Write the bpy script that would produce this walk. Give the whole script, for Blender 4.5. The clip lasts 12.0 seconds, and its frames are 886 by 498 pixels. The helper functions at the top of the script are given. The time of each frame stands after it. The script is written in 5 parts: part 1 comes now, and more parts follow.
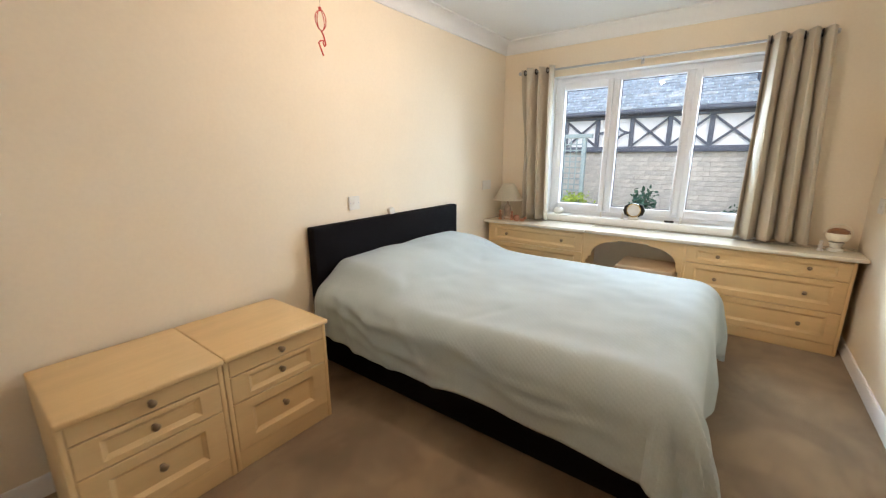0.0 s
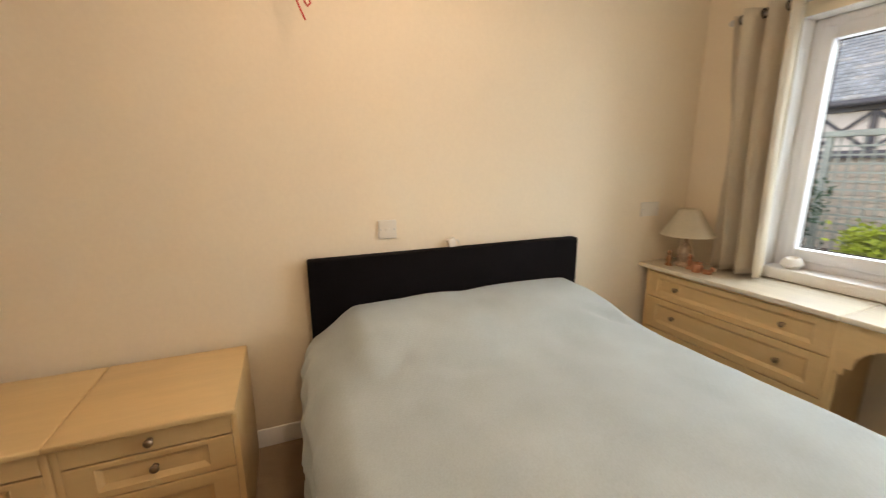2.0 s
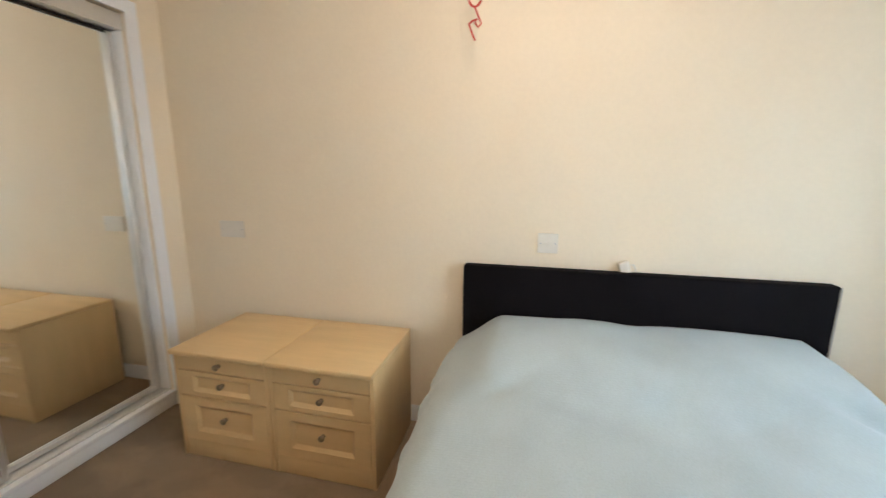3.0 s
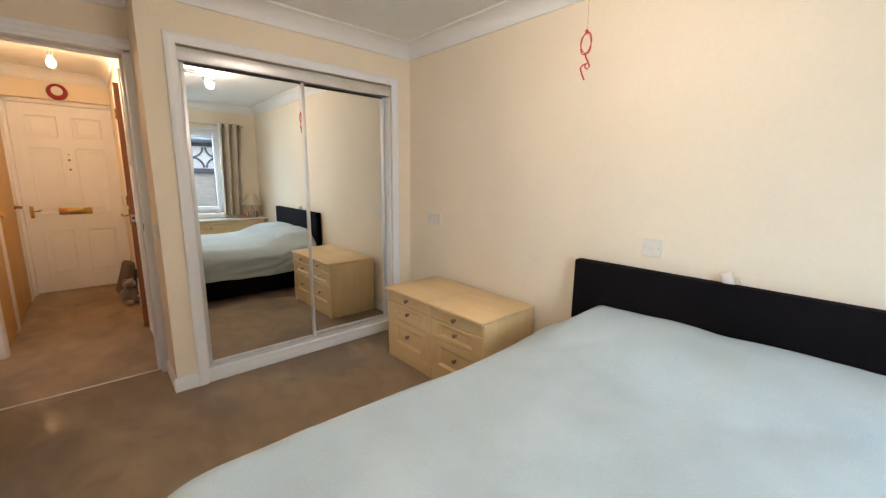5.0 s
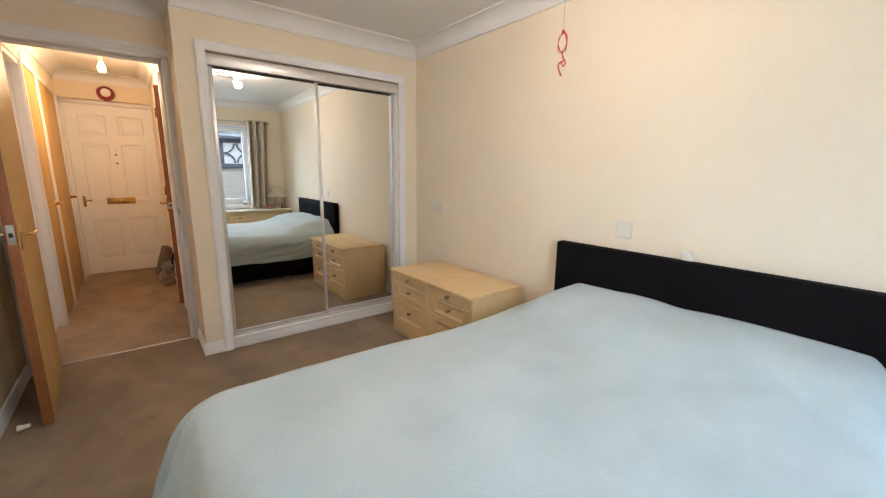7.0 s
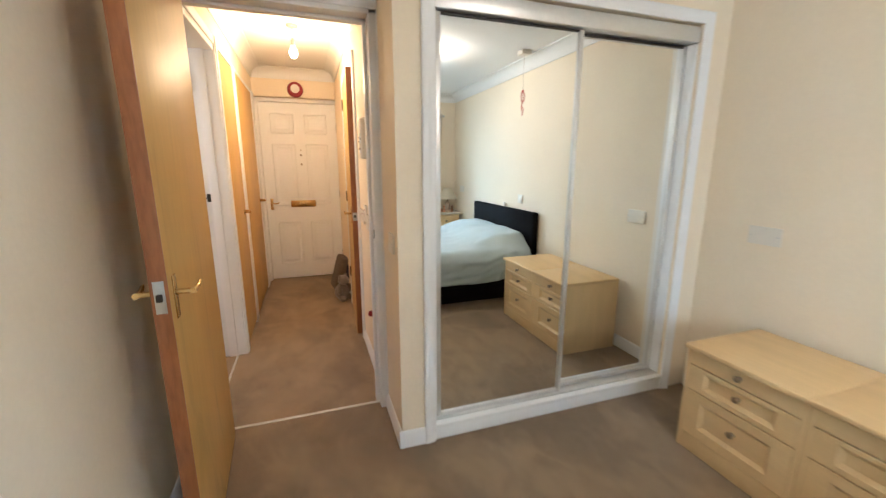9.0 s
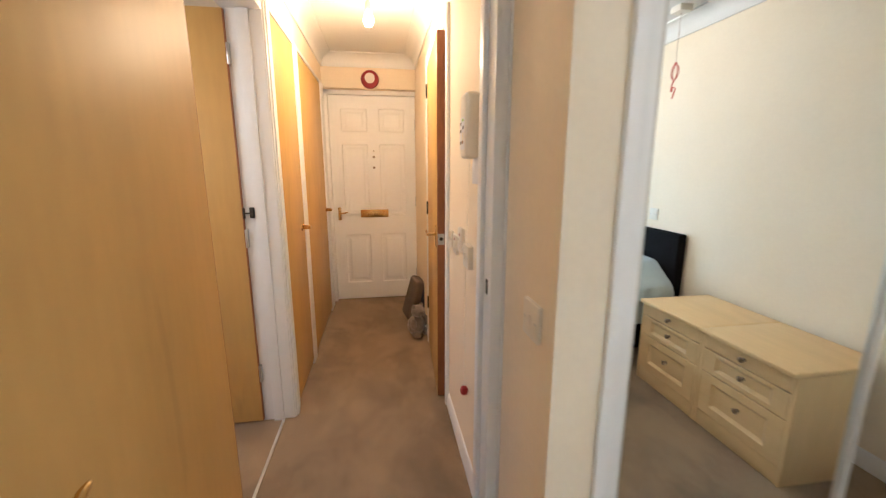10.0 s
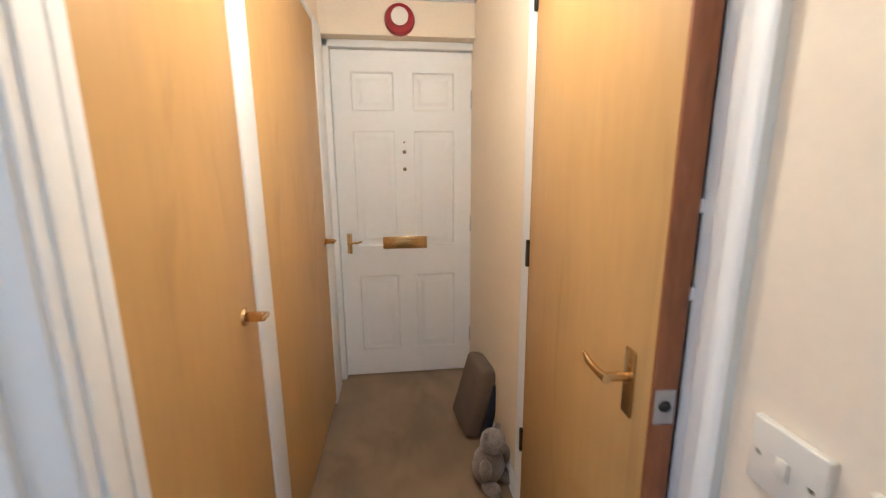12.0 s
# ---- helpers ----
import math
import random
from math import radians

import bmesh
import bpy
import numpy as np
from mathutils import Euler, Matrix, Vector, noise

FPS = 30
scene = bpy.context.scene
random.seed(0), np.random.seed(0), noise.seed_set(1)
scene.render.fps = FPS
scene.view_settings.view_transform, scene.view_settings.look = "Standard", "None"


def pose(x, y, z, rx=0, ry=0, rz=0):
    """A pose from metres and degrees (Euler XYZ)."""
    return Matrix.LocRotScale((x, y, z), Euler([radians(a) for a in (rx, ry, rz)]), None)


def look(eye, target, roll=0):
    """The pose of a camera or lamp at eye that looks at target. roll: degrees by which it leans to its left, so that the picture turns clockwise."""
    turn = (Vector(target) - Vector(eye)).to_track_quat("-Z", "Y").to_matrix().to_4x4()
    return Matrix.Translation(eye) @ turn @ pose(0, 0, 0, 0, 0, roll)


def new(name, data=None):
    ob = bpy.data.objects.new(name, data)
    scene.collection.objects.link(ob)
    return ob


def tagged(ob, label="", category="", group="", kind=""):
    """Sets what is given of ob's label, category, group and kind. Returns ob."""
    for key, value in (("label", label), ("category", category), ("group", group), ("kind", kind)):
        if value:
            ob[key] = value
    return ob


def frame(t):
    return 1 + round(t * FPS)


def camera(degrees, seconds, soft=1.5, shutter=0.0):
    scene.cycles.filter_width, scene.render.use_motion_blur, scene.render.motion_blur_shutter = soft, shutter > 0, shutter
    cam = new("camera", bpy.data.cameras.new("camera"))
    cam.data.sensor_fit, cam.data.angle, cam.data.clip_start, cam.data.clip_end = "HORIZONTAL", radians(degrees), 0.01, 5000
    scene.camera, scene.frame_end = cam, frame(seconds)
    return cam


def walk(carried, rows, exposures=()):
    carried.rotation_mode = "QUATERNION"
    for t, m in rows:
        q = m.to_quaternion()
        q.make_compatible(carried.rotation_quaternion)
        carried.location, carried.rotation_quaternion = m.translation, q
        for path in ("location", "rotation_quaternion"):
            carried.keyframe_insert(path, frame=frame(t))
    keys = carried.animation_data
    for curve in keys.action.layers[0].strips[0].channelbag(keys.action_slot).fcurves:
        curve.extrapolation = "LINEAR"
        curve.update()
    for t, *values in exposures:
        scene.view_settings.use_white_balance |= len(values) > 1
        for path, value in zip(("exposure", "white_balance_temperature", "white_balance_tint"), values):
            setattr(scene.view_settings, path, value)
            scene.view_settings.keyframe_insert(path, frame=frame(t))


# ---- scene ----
# ---- camera ----
cam = camera(97.3, 12.0, soft=1.2, shutter=0.35)
PATH = [
    (0, (0.311, 0.357, 1.259), (-0.857, 1.913, 0.795), -0.2),
    (0.5, (0.228, 0.673, 1.253), (-0.985, 2.196, 0.798), -0.3),
    (1, (0.187, 1.005, 1.257), (-1.141, 2.429, 0.801), -0.4),
    (1.5, (0.108, 1.326, 1.263), (-1.45, 2.499, 0.816), -0.2),
    (2, (0.107, 1.59, 1.258), (-1.706, 2.321, 0.837), -0.3),
    (2.5, (0.123, 1.804, 1.273), (-1.827, 1.96, 0.857), 0.1),
    (3, (0.104, 1.951, 1.267), (-1.809, 1.509, 0.886), 0.4),
    (3.5, (0.165, 2.112, 1.288), (-1.568, 1.184, 0.924), 1.2),
    (3.7, (0.196, 2.165, 1.298), (-1.469, 1.118, 0.932), 1.1),
    (5.5, (0.362, 2.933, 1.278), (-0.886, 1.415, 0.91), 0.7),
    (6, (0.361, 3.059, 1.256), (-0.87, 1.529, 0.878), 0.6),
    (6.5, (0.348, 3.123, 1.252), (-0.889, 1.599, 0.869), 0.5),
    (8.5, (0.429, 2.082, 1.271), (-0.409, 0.312, 0.865), 0.5),
    (9, (0.427, 1.656, 1.298), (-0.202, -0.197, 0.884), 0.0),
    (9.5, (0.464, 1.208, 1.304), (0.003, -0.697, 0.902), 0.2),
    (10, (0.43, 0.769, 1.301), (0.126, -1.168, 0.903), 0.0),
    (10.5, (0.464, 0.374, 1.289), (0.276, -1.578, 0.895), 0.2),
    (11, (0.502, -0.032, 1.287), (0.383, -1.99, 0.898), 0.1),
    (11.5, (0.51, -0.44, 1.272), (0.415, -2.402, 0.896), -0.1),
    (12, (0.53, -0.752, 1.305), (0.313, -2.702, 0.917), -0.4),
]
walk(cam, [(t, look(eye, target, roll)) for t, eye, target, roll in PATH],
     exposures=[(0.0, 1.23, 7400, 21), (1.0, 1.03, 7500, 22), (2.0, 0.80, 9400, 27), (2.6, 0.97, 7450, 20), (3.5, 1.22, 6950, 18), (6.5, 1.14, 7000, 21),
                (8.5, 1.50, 6350, 14), (9.5, 1.56, 6150, 13), (10.0, 1.56, 6050, 14), (10.5, 1.46, 6300, 11), (11.2, 1.50, 4900, 6), (12.0, 1.49, 4550, 5)])

# ---- light ----
world = bpy.data.worlds.new("overcast_sky")
scene.world = world
world.use_nodes = True
wn = world.node_tree.nodes
sky = wn.new("ShaderNodeTexSky")
sky.sky_type = "NISHITA"
sky.sun_disc = False
sky.sun_elevation, sky.sun_rotation = radians(38), radians(150)
sky.air_density, sky.dust_density = 1.0, 0.8
wn["Background"].inputs["Strength"].default_value = 0.15
world.node_tree.links.new(sky.outputs[0], wn["Background"].inputs["Color"])


def lamp_light(name, kind, m, watts, colour, size=0.05):
    data = bpy.data.lights.new(name, kind)
    data.energy, data.color = watts, colour
    if kind == "POINT":
        data.shadow_soft_size = size
    ob = new(name, data)
    ob.matrix_world = m
    return ob


# unseen area lamps over the garden stand in for the bright overcast sky's window light
SKYLIGHT = (0.55, 0.80, 1.0)
for eye, aim, watts, wide, high in (((-0.35, 5.5, 2.85), (-0.35, 1.0, 0.5), 60, 3.0, 1.1), ((-2.95, 6.4, 1.8), (0.8, 1.6, 1.0), 190, 1.2, 1.9), ((1.38, 6.4, 1.8), (-1.6, 0.7, 0.8), 48, 1.2, 1.9)):
    sky_area = lamp_light("sky_light", "AREA", look(eye, aim), watts, SKYLIGHT)
    sky_area.data.shape, sky_area.data.size, sky_area.data.size_y = "RECTANGLE", wide, high
# fill lamp added before the side room's solid wall to brighten the open door
side_area = lamp_light("side_room_fill_light", "AREA", look((1.85, -0.43, 1.5), (1.6, -1.2, 1.15)), 3.6, (0.95, 0.96, 0.92))
side_area.data.shape, side_area.data.size, side_area.data.size_y = "RECTANGLE", 0.8, 1.1
sun = lamp_light("sun_light", "SUN", look((0, 0, 0), (0.35, 0.62, -0.72)), 0.6, (1.0, 0.99, 0.98))
sun.data.angle = radians(15)
WARM = (1.0, 0.90, 0.78)
SPOTS = ((-0.62, 2.03), (-0.37, 2.07))
AIMS = ((-0.25, -0.85, -0.75), (0.1, -0.35, -0.95))
for (sx, sy), aim, watts in zip(SPOTS, AIMS, (4.6, 5.4)):
    at = Vector((sx, sy, 2.245)) + Vector(aim).normalized() * 0.125
    lamp_light("ceiling_spot_light", "POINT", Matrix.Translation(at), watts, WARM, 0.035)
lamp_light("hall_bulb_light", "POINT", pose(0.47, -1.63, 2.03), 8.4, (1.0, 0.76, 0.48), 0.04)

# ---- materials ----
def material(name, colour, rough=0.6, metal=0.0, grain=(40.0, 0.06), blotch=(3.0, 0.06), bump=0.0, bump_scale=200.0,
             stretch=(1, 1, 1), coat=0.0, sheen=0.0, rough_var=0.0):
    """Procedural surface: base colour varied at two scales, fine relief."""
    m = bpy.data.materials.new(name)
    m.use_nodes = True
    nt = m.node_tree
    p = nt.nodes["Principled BSDF"]
    p.inputs["Roughness"].default_value, p.inputs["Metallic"].default_value = rough, metal
    p.inputs["Coat Weight"].default_value, p.inputs["Sheen Weight"].default_value = coat, sheen
    co = nt.nodes.new("ShaderNodeTexCoord")
    mp = nt.nodes.new("ShaderNodeMapping")
    mp.inputs["Scale"].default_value = stretch
    nt.links.new(co.outputs["Object"], mp.inputs["Vector"])
    last = None
    for scale, amount in (grain, blotch):
        n = nt.nodes.new("ShaderNodeTexNoise")
        n.inputs["Scale"].default_value, n.inputs["Detail"].default_value = scale, 4
        nt.links.new(mp.outputs[0], n.inputs["Vector"])
        r = nt.nodes.new("ShaderNodeMapRange")
        r.inputs["From Min"].default_value, r.inputs["From Max"].default_value = 0.3, 0.7
        r.inputs["To Min"].default_value, r.inputs["To Max"].default_value = 1 - amount, 1 + amount
        nt.links.new(n.outputs["Fac"], r.inputs["Value"])
        mul = nt.nodes.new("ShaderNodeVectorMath")
        mul.operation = "SCALE"
        if last is None:
            mul.inputs[0].default_value = colour
        else:
            nt.links.new(last, mul.inputs[0])
        nt.links.new(r.outputs[0], mul.inputs["Scale"])
        last = mul.outputs[0]
        if rough_var and amount == blotch[1]:
            rr = nt.nodes.new("ShaderNodeMapRange")
            rr.inputs["To Min"].default_value, rr.inputs["To Max"].default_value = rough - rough_var, rough + rough_var
            nt.links.new(n.outputs["Fac"], rr.inputs["Value"])
            nt.links.new(rr.outputs[0], p.inputs["Roughness"])
    nt.links.new(last, p.inputs["Base Color"])
    if bump:
        n = nt.nodes.new("ShaderNodeTexNoise")
        n.inputs["Scale"].default_value, n.inputs["Detail"].default_value = bump_scale, 3
        nt.links.new(mp.outputs[0], n.inputs["Vector"])
        b = nt.nodes.new("ShaderNodeBump")
        b.inputs["Strength"].default_value, b.inputs["Distance"].default_value = bump, 0.004
        nt.links.new(n.outputs["Fac"], b.inputs["Height"])
        nt.links.new(b.outputs[0], p.inputs["Normal"])
    return m


def glowing(name, colour, strength):
    m = bpy.data.materials.new(name)
    m.use_nodes = True
    p = m.node_tree.nodes["Principled BSDF"]
    p.inputs["Base Color"].default_value = (*colour, 1)
    p.inputs["Emission Color"].default_value = (*colour, 1)
    p.inputs["Emission Strength"].default_value = strength
    return m


def glass(name):
    m = bpy.data.materials.new(name)
    m.use_nodes = True
    nt = m.node_tree
    p = nt.nodes["Principled BSDF"]
    # blue tint puts the cool cast of the outdoor light into the glass colour
    p.inputs["Base Color"].default_value = (0.86, 0.95, 1.0, 1)
    p.inputs["Roughness"].default_value, p.inputs["IOR"].default_value = 0.0, 1.25
    p.inputs["Transmission Weight"].default_value = 1.0
    return m


def carpet(name):
    """Cut pile: fine tufts, and soft smears where feet and brush have laid the pile over."""
    m = material(name, (0.272, 0.186, 0.110), 0.95, grain=(260.0, 0.35), blotch=(1.3, 0.07), bump=0.9, bump_scale=420.0, sheen=0.15)
    nt = m.node_tree
    p = nt.nodes["Principled BSDF"]
    last = p.inputs["Base Color"].links[0].from_socket
    co = nt.nodes.new("ShaderNodeTexCoord")
    for scale, stretch, turn, bend, amount in ((2.2, (1.0, 0.75, 1), 0.5, 0.6, 0.17), (6.0, (1.0, 0.65, 1), -0.7, 0.5, 0.08)):
        mp = nt.nodes.new("ShaderNodeMapping")
        mp.inputs["Scale"].default_value, mp.inputs["Rotation"].default_value = stretch, (0, 0, turn)
        nt.links.new(co.outputs["Object"], mp.inputs["Vector"])
        n = nt.nodes.new("ShaderNodeTexNoise")
        n.inputs["Scale"].default_value, n.inputs["Detail"].default_value, n.inputs["Distortion"].default_value = scale, 5, bend
        n.inputs["Roughness"].default_value = 0.55
        nt.links.new(mp.outputs[0], n.inputs["Vector"])
        r = nt.nodes.new("ShaderNodeMapRange")
        r.interpolation_type = "SMOOTHSTEP"
        r.inputs["From Min"].default_value, r.inputs["From Max"].default_value = 0.40, 0.60
        r.inputs["To Min"].default_value, r.inputs["To Max"].default_value = 1 - amount, 1 + amount
        nt.links.new(n.outputs["Fac"], r.inputs["Value"])
        mul = nt.nodes.new("ShaderNodeVectorMath")
        mul.operation = "SCALE"
        nt.links.new(last, mul.inputs[0])
        nt.links.new(r.outputs[0], mul.inputs["Scale"])
        last = mul.outputs[0]
    nt.links.new(last, p.inputs["Base Color"])
    return m


def ribbed(name, colour):
    """Woven bedspread: fine cross ribs and soft mottling."""
    m = material(name, colour, 0.9, grain=(180.0, 0.05), blotch=(3.5, 0.08), sheen=0.3)
    nt = m.node_tree
    co = nt.nodes.new("ShaderNodeTexCoord")
    hs = []
    for axis in ("X", "DIAGONAL"):
        w = nt.nodes.new("ShaderNodeTexWave")
        w.bands_direction = axis
        w.inputs["Scale"].default_value = 34.0 if axis == "X" else 24.0
        w.inputs["Distortion"].default_value = 0.6
        nt.links.new(co.outputs["Object"], w.inputs["Vector"])
        hs.append(w)
    add = nt.nodes.new("ShaderNodeMath")
    add.operation = "MULTIPLY"
    nt.links.new(hs[0].outputs["Fac"], add.inputs[0])
    nt.links.new(hs[1].outputs["Fac"], add.inputs[1])
    b = nt.nodes.new("ShaderNodeBump")
    b.inputs["Strength"].default_value, b.inputs["Distance"].default_value = 0.085, 0.003
    nt.links.new(add.outputs[0], b.inputs["Height"])
    nt.links.new(b.outputs[0], nt.nodes["Principled BSDF"].inputs["Normal"])
    return m


def veneer(name, colour):
    """Flush door veneer: fine straight grain with faint wandering darker figure."""
    m = material(name, colour, 0.48, grain=(12.0, 0.035), blotch=(1.3, 0.08), bump=0.02, bump_scale=30.0, stretch=(3, 3, 0.55))
    nt = m.node_tree
    p = nt.nodes["Principled BSDF"]
    last = p.inputs["Base Color"].links[0].from_socket
    co = nt.nodes.new("ShaderNodeTexCoord")
    mp = nt.nodes.new("ShaderNodeMapping")
    mp.inputs["Scale"].default_value = (3.2, 3.2, 0.7)
    nt.links.new(co.outputs["Object"], mp.inputs["Vector"])
    n = nt.nodes.new("ShaderNodeTexNoise")
    n.inputs["Scale"].default_value, n.inputs["Detail"].default_value, n.inputs["Distortion"].default_value = 1.6, 3, 1.8
    nt.links.new(mp.outputs[0], n.inputs["Vector"])
    r = nt.nodes.new("ShaderNodeMapRange")
    r.interpolation_type = "SMOOTHSTEP"
    r.inputs["From Min"].default_value, r.inputs["From Max"].default_value = 0.58, 0.70
    r.inputs["To Min"].default_value, r.inputs["To Max"].default_value = 1.0, 0.91
    nt.links.new(n.outputs["Fac"], r.inputs["Value"])
    mul = nt.nodes.new("ShaderNodeVectorMath")
    mul.operation = "SCALE"
    nt.links.new(last, mul.inputs[0])
    nt.links.new(r.outputs[0], mul.inputs["Scale"])
    nt.links.new(mul.outputs[0], p.inputs["Base Color"])
    return m


CREAM = material("cream_wall_paint", (0.86, 0.74, 0.575), 0.75, grain=(60.0, 0.015), blotch=(1.2, 0.03), bump=0.12, bump_scale=90.0)
CEIL = material("white_ceiling_paint", (0.81, 0.80, 0.775), 0.85, grain=(50.0, 0.015), blotch=(1.5, 0.02), bump=0.15, bump_scale=70.0)
GLOSS = material("white_gloss_paint", (0.86, 0.855, 0.85), 0.4, grain=(30.0, 0.01), blotch=(2.0, 0.02))
CARPET = carpet("brown_carpet")
OAK = veneer("honey_veneer", (0.57, 0.345, 0.112))
LIPPING = material("reddish_lipping", (0.30, 0.105, 0.035), 0.4, grain=(30.0, 0.15), blotch=(3.0, 0.08), stretch=(3, 3, 0.6))
LIMED = material("cream_furniture", (0.76, 0.525, 0.27), 0.45, grain=(14.0, 0.018), blotch=(3.0, 0.04), bump=0.03, bump_scale=60.0, stretch=(1, 6, 6))
# base paler than the drawer fronts: the window's pale reflection is painted in
WORKTOP = material("cream_worktop", (0.78, 0.71, 0.58), 0.16, grain=(14.0, 0.03), blotch=(3.0, 0.04), stretch=(1, 6, 6), coat=0.6)
LIMED_V = material("cream_furniture_upright", (0.76, 0.525, 0.27), 0.45, grain=(14.0, 0.018), blotch=(3.0, 0.04), bump=0.03, bump_scale=60.0, stretch=(6, 6, 1))
BLACK = material("black_upholstery", (0.005, 0.004, 0.005), 0.85, grain=(300.0, 0.3), blotch=(6.0, 0.2), bump=0.3, bump_scale=500.0)
BLACK.node_tree.nodes["Principled BSDF"].inputs["Specular IOR Level"].default_value = 0.12
COVER = ribbed("pale_green_cover", (0.415, 0.495, 0.515))
# slight blue in the base imitates sky light spilling onto the window frames
UPVC = material("white_plastic", (0.80, 0.82, 0.86), 0.35, grain=(20.0, 0.01), blotch=(2.0, 0.02))
PLATE = material("switch_plastic", (0.78, 0.725, 0.635), 0.3, grain=(40.0, 0.01), blotch=(9.0, 0.02))
BRASS = material("aged_brass", (0.62, 0.42, 0.18), 0.25, 1.0, grain=(60.0, 0.04), blotch=(6.0, 0.05))
PEWTER = material("antique_knob", (0.30, 0.22, 0.15), 0.35, 1.0, grain=(80.0, 0.2), blotch=(20.0, 0.2))
STEEL = material("brushed_steel", (0.55, 0.55, 0.55), 0.3, 1.0, grain=(60.0, 0.05), blotch=(8.0, 0.08))
SILVER = material("aluminium_trim", (0.72, 0.71, 0.69), 0.35, 0.6, grain=(60.0, 0.03), blotch=(8.0, 0.04))
DARK = material("dark_metal", (0.04, 0.035, 0.03), 0.45, 0.6, grain=(60.0, 0.1), blotch=(8.0, 0.1))
MIRROR = material("mirror_glass", (0.89, 0.905, 0.885), 0.0, 1.0, grain=(1.0, 0.0), blotch=(1.0, 0.0))
GLASS = glass("window_glass")
CURTAIN = material("putty_curtain", (0.60, 0.52, 0.405), 0.75, grain=(220.0, 0.07), blotch=(3.0, 0.05), bump=0.15, bump_scale=500.0, sheen=0.2)
# base lightened in place of daylight coming through the lampshade
SHADE = material("ivory_lampshade", (0.88, 0.80, 0.64), 0.8, grain=(120.0, 0.05), blotch=(6.0, 0.05), bump=0.2, bump_scale=120.0)
WOOD = material("brown_carved_wood", (0.28, 0.12, 0.05), 0.45, grain=(40.0, 0.2), blotch=(12.0, 0.2))
TERRACOTTA = material("terracotta", (0.46, 0.20, 0.11), 0.55, grain=(50.0, 0.15), blotch=(14.0, 0.2), bump=0.1, bump_scale=120.0)
STONEWARE = material("mottled_stoneware", (0.45, 0.33, 0.24), 0.35, grain=(50.0, 0.25), blotch=(18.0, 0.25))
CHINA = material("white_china", (0.78, 0.75, 0.70), 0.2, grain=(40.0, 0.02), blotch=(14.0, 0.05))
RED = material("red_plastic", (0.28, 0.006, 0.012), 0.5, grain=(50.0, 0.03), blotch=(8.0, 0.05))
CORD = material("red_cord", (0.55, 0.045, 0.025), 0.6, grain=(300.0, 0.1), blotch=(20.0, 0.1))
PLUSH = material("grey_plush", (0.27, 0.22, 0.19), 0.95, grain=(150.0, 0.25), blotch=(14.0, 0.2), bump=1.0, bump_scale=250.0, sheen=0.5)
TAUPE = material("taupe_canvas", (0.15, 0.11, 0.085), 0.9, grain=(250.0, 0.15), blotch=(9.0, 0.12), bump=0.4, bump_scale=300.0)
NAVY = material("navy_cloth", (0.02, 0.025, 0.05), 0.85, grain=(250.0, 0.15), blotch=(9.0, 0.12))
SEATPAD = material("beige_seat_cover", (0.56, 0.40, 0.25), 0.7, grain=(160.0, 0.06), blotch=(8.0, 0.05), bump=0.1, bump_scale=300.0)
GREENLED = material("green_panel", (0.35, 0.62, 0.12), 0.4, grain=(40.0, 0.02), blotch=(8.0, 0.02))
BULB = glowing("lit_bulb", (1.0, 0.86, 0.62), 4.5)
SLATE = material("grey_slate", (0.35, 0.42, 0.47), 0.55, grain=(14.0, 0.25), blotch=(5.0, 0.22), bump=0.2, bump_scale=40.0)
LICHEN = material("lichened_slate", (0.50, 0.55, 0.56), 0.8, grain=(18.0, 0.3), blotch=(6.0, 0.2))
# black lifted to blue-grey: haze from glare on the window is painted in
TIMBER = material("black_timber", (0.10, 0.115, 0.145), 0.6, grain=(20.0, 0.15), blotch=(4.0, 0.15), stretch=(1, 6, 6))
RENDERED = material("white_render", (0.80, 0.80, 0.79), 0.85, grain=(40.0, 0.04), blotch=(3.0, 0.05), bump=0.2, bump_scale=60.0)
BRICKS = [material("buff_brick", c, 0.85, grain=(50.0, 0.2), blotch=(7.0, 0.12), bump=0.3, bump_scale=80.0)
          for c in ((0.50, 0.475, 0.42), (0.46, 0.44, 0.395), (0.52, 0.49, 0.43))]
MORTAR = material("pale_mortar", (0.47, 0.45, 0.40), 0.95, grain=(80.0, 0.12), blotch=(5.0, 0.1), bump=0.3, bump_scale=120.0)
SOIL = material("dark_soil", (0.09, 0.065, 0.05), 0.95, grain=(60.0, 0.3), blotch=(5.0, 0.25), bump=0.8, bump_scale=60.0)
PAVING = material("grey_paving", (0.33, 0.32, 0.31), 0.8, grain=(40.0, 0.12), blotch=(2.5, 0.15), bump=0.3, bump_scale=60.0)
LEAF = material("dark_green_leaf", (0.035, 0.10, 0.06), 0.45, grain=(30.0, 0.3), blotch=(6.0, 0.3))
LIME = material("lime_green_leaf", (0.32, 0.42, 0.05), 0.5, grain=(30.0, 0.25), blotch=(6.0, 0.3))
BARK = material("grey_bark", (0.13, 0.10, 0.075), 0.9, grain=(40.0, 0.25), blotch=(8.0, 0.2))
TRELLIS = material("sage_trellis_paint", (0.33, 0.41, 0.40), 0.7, grain=(40.0, 0.12), blotch=(5.0, 0.1))

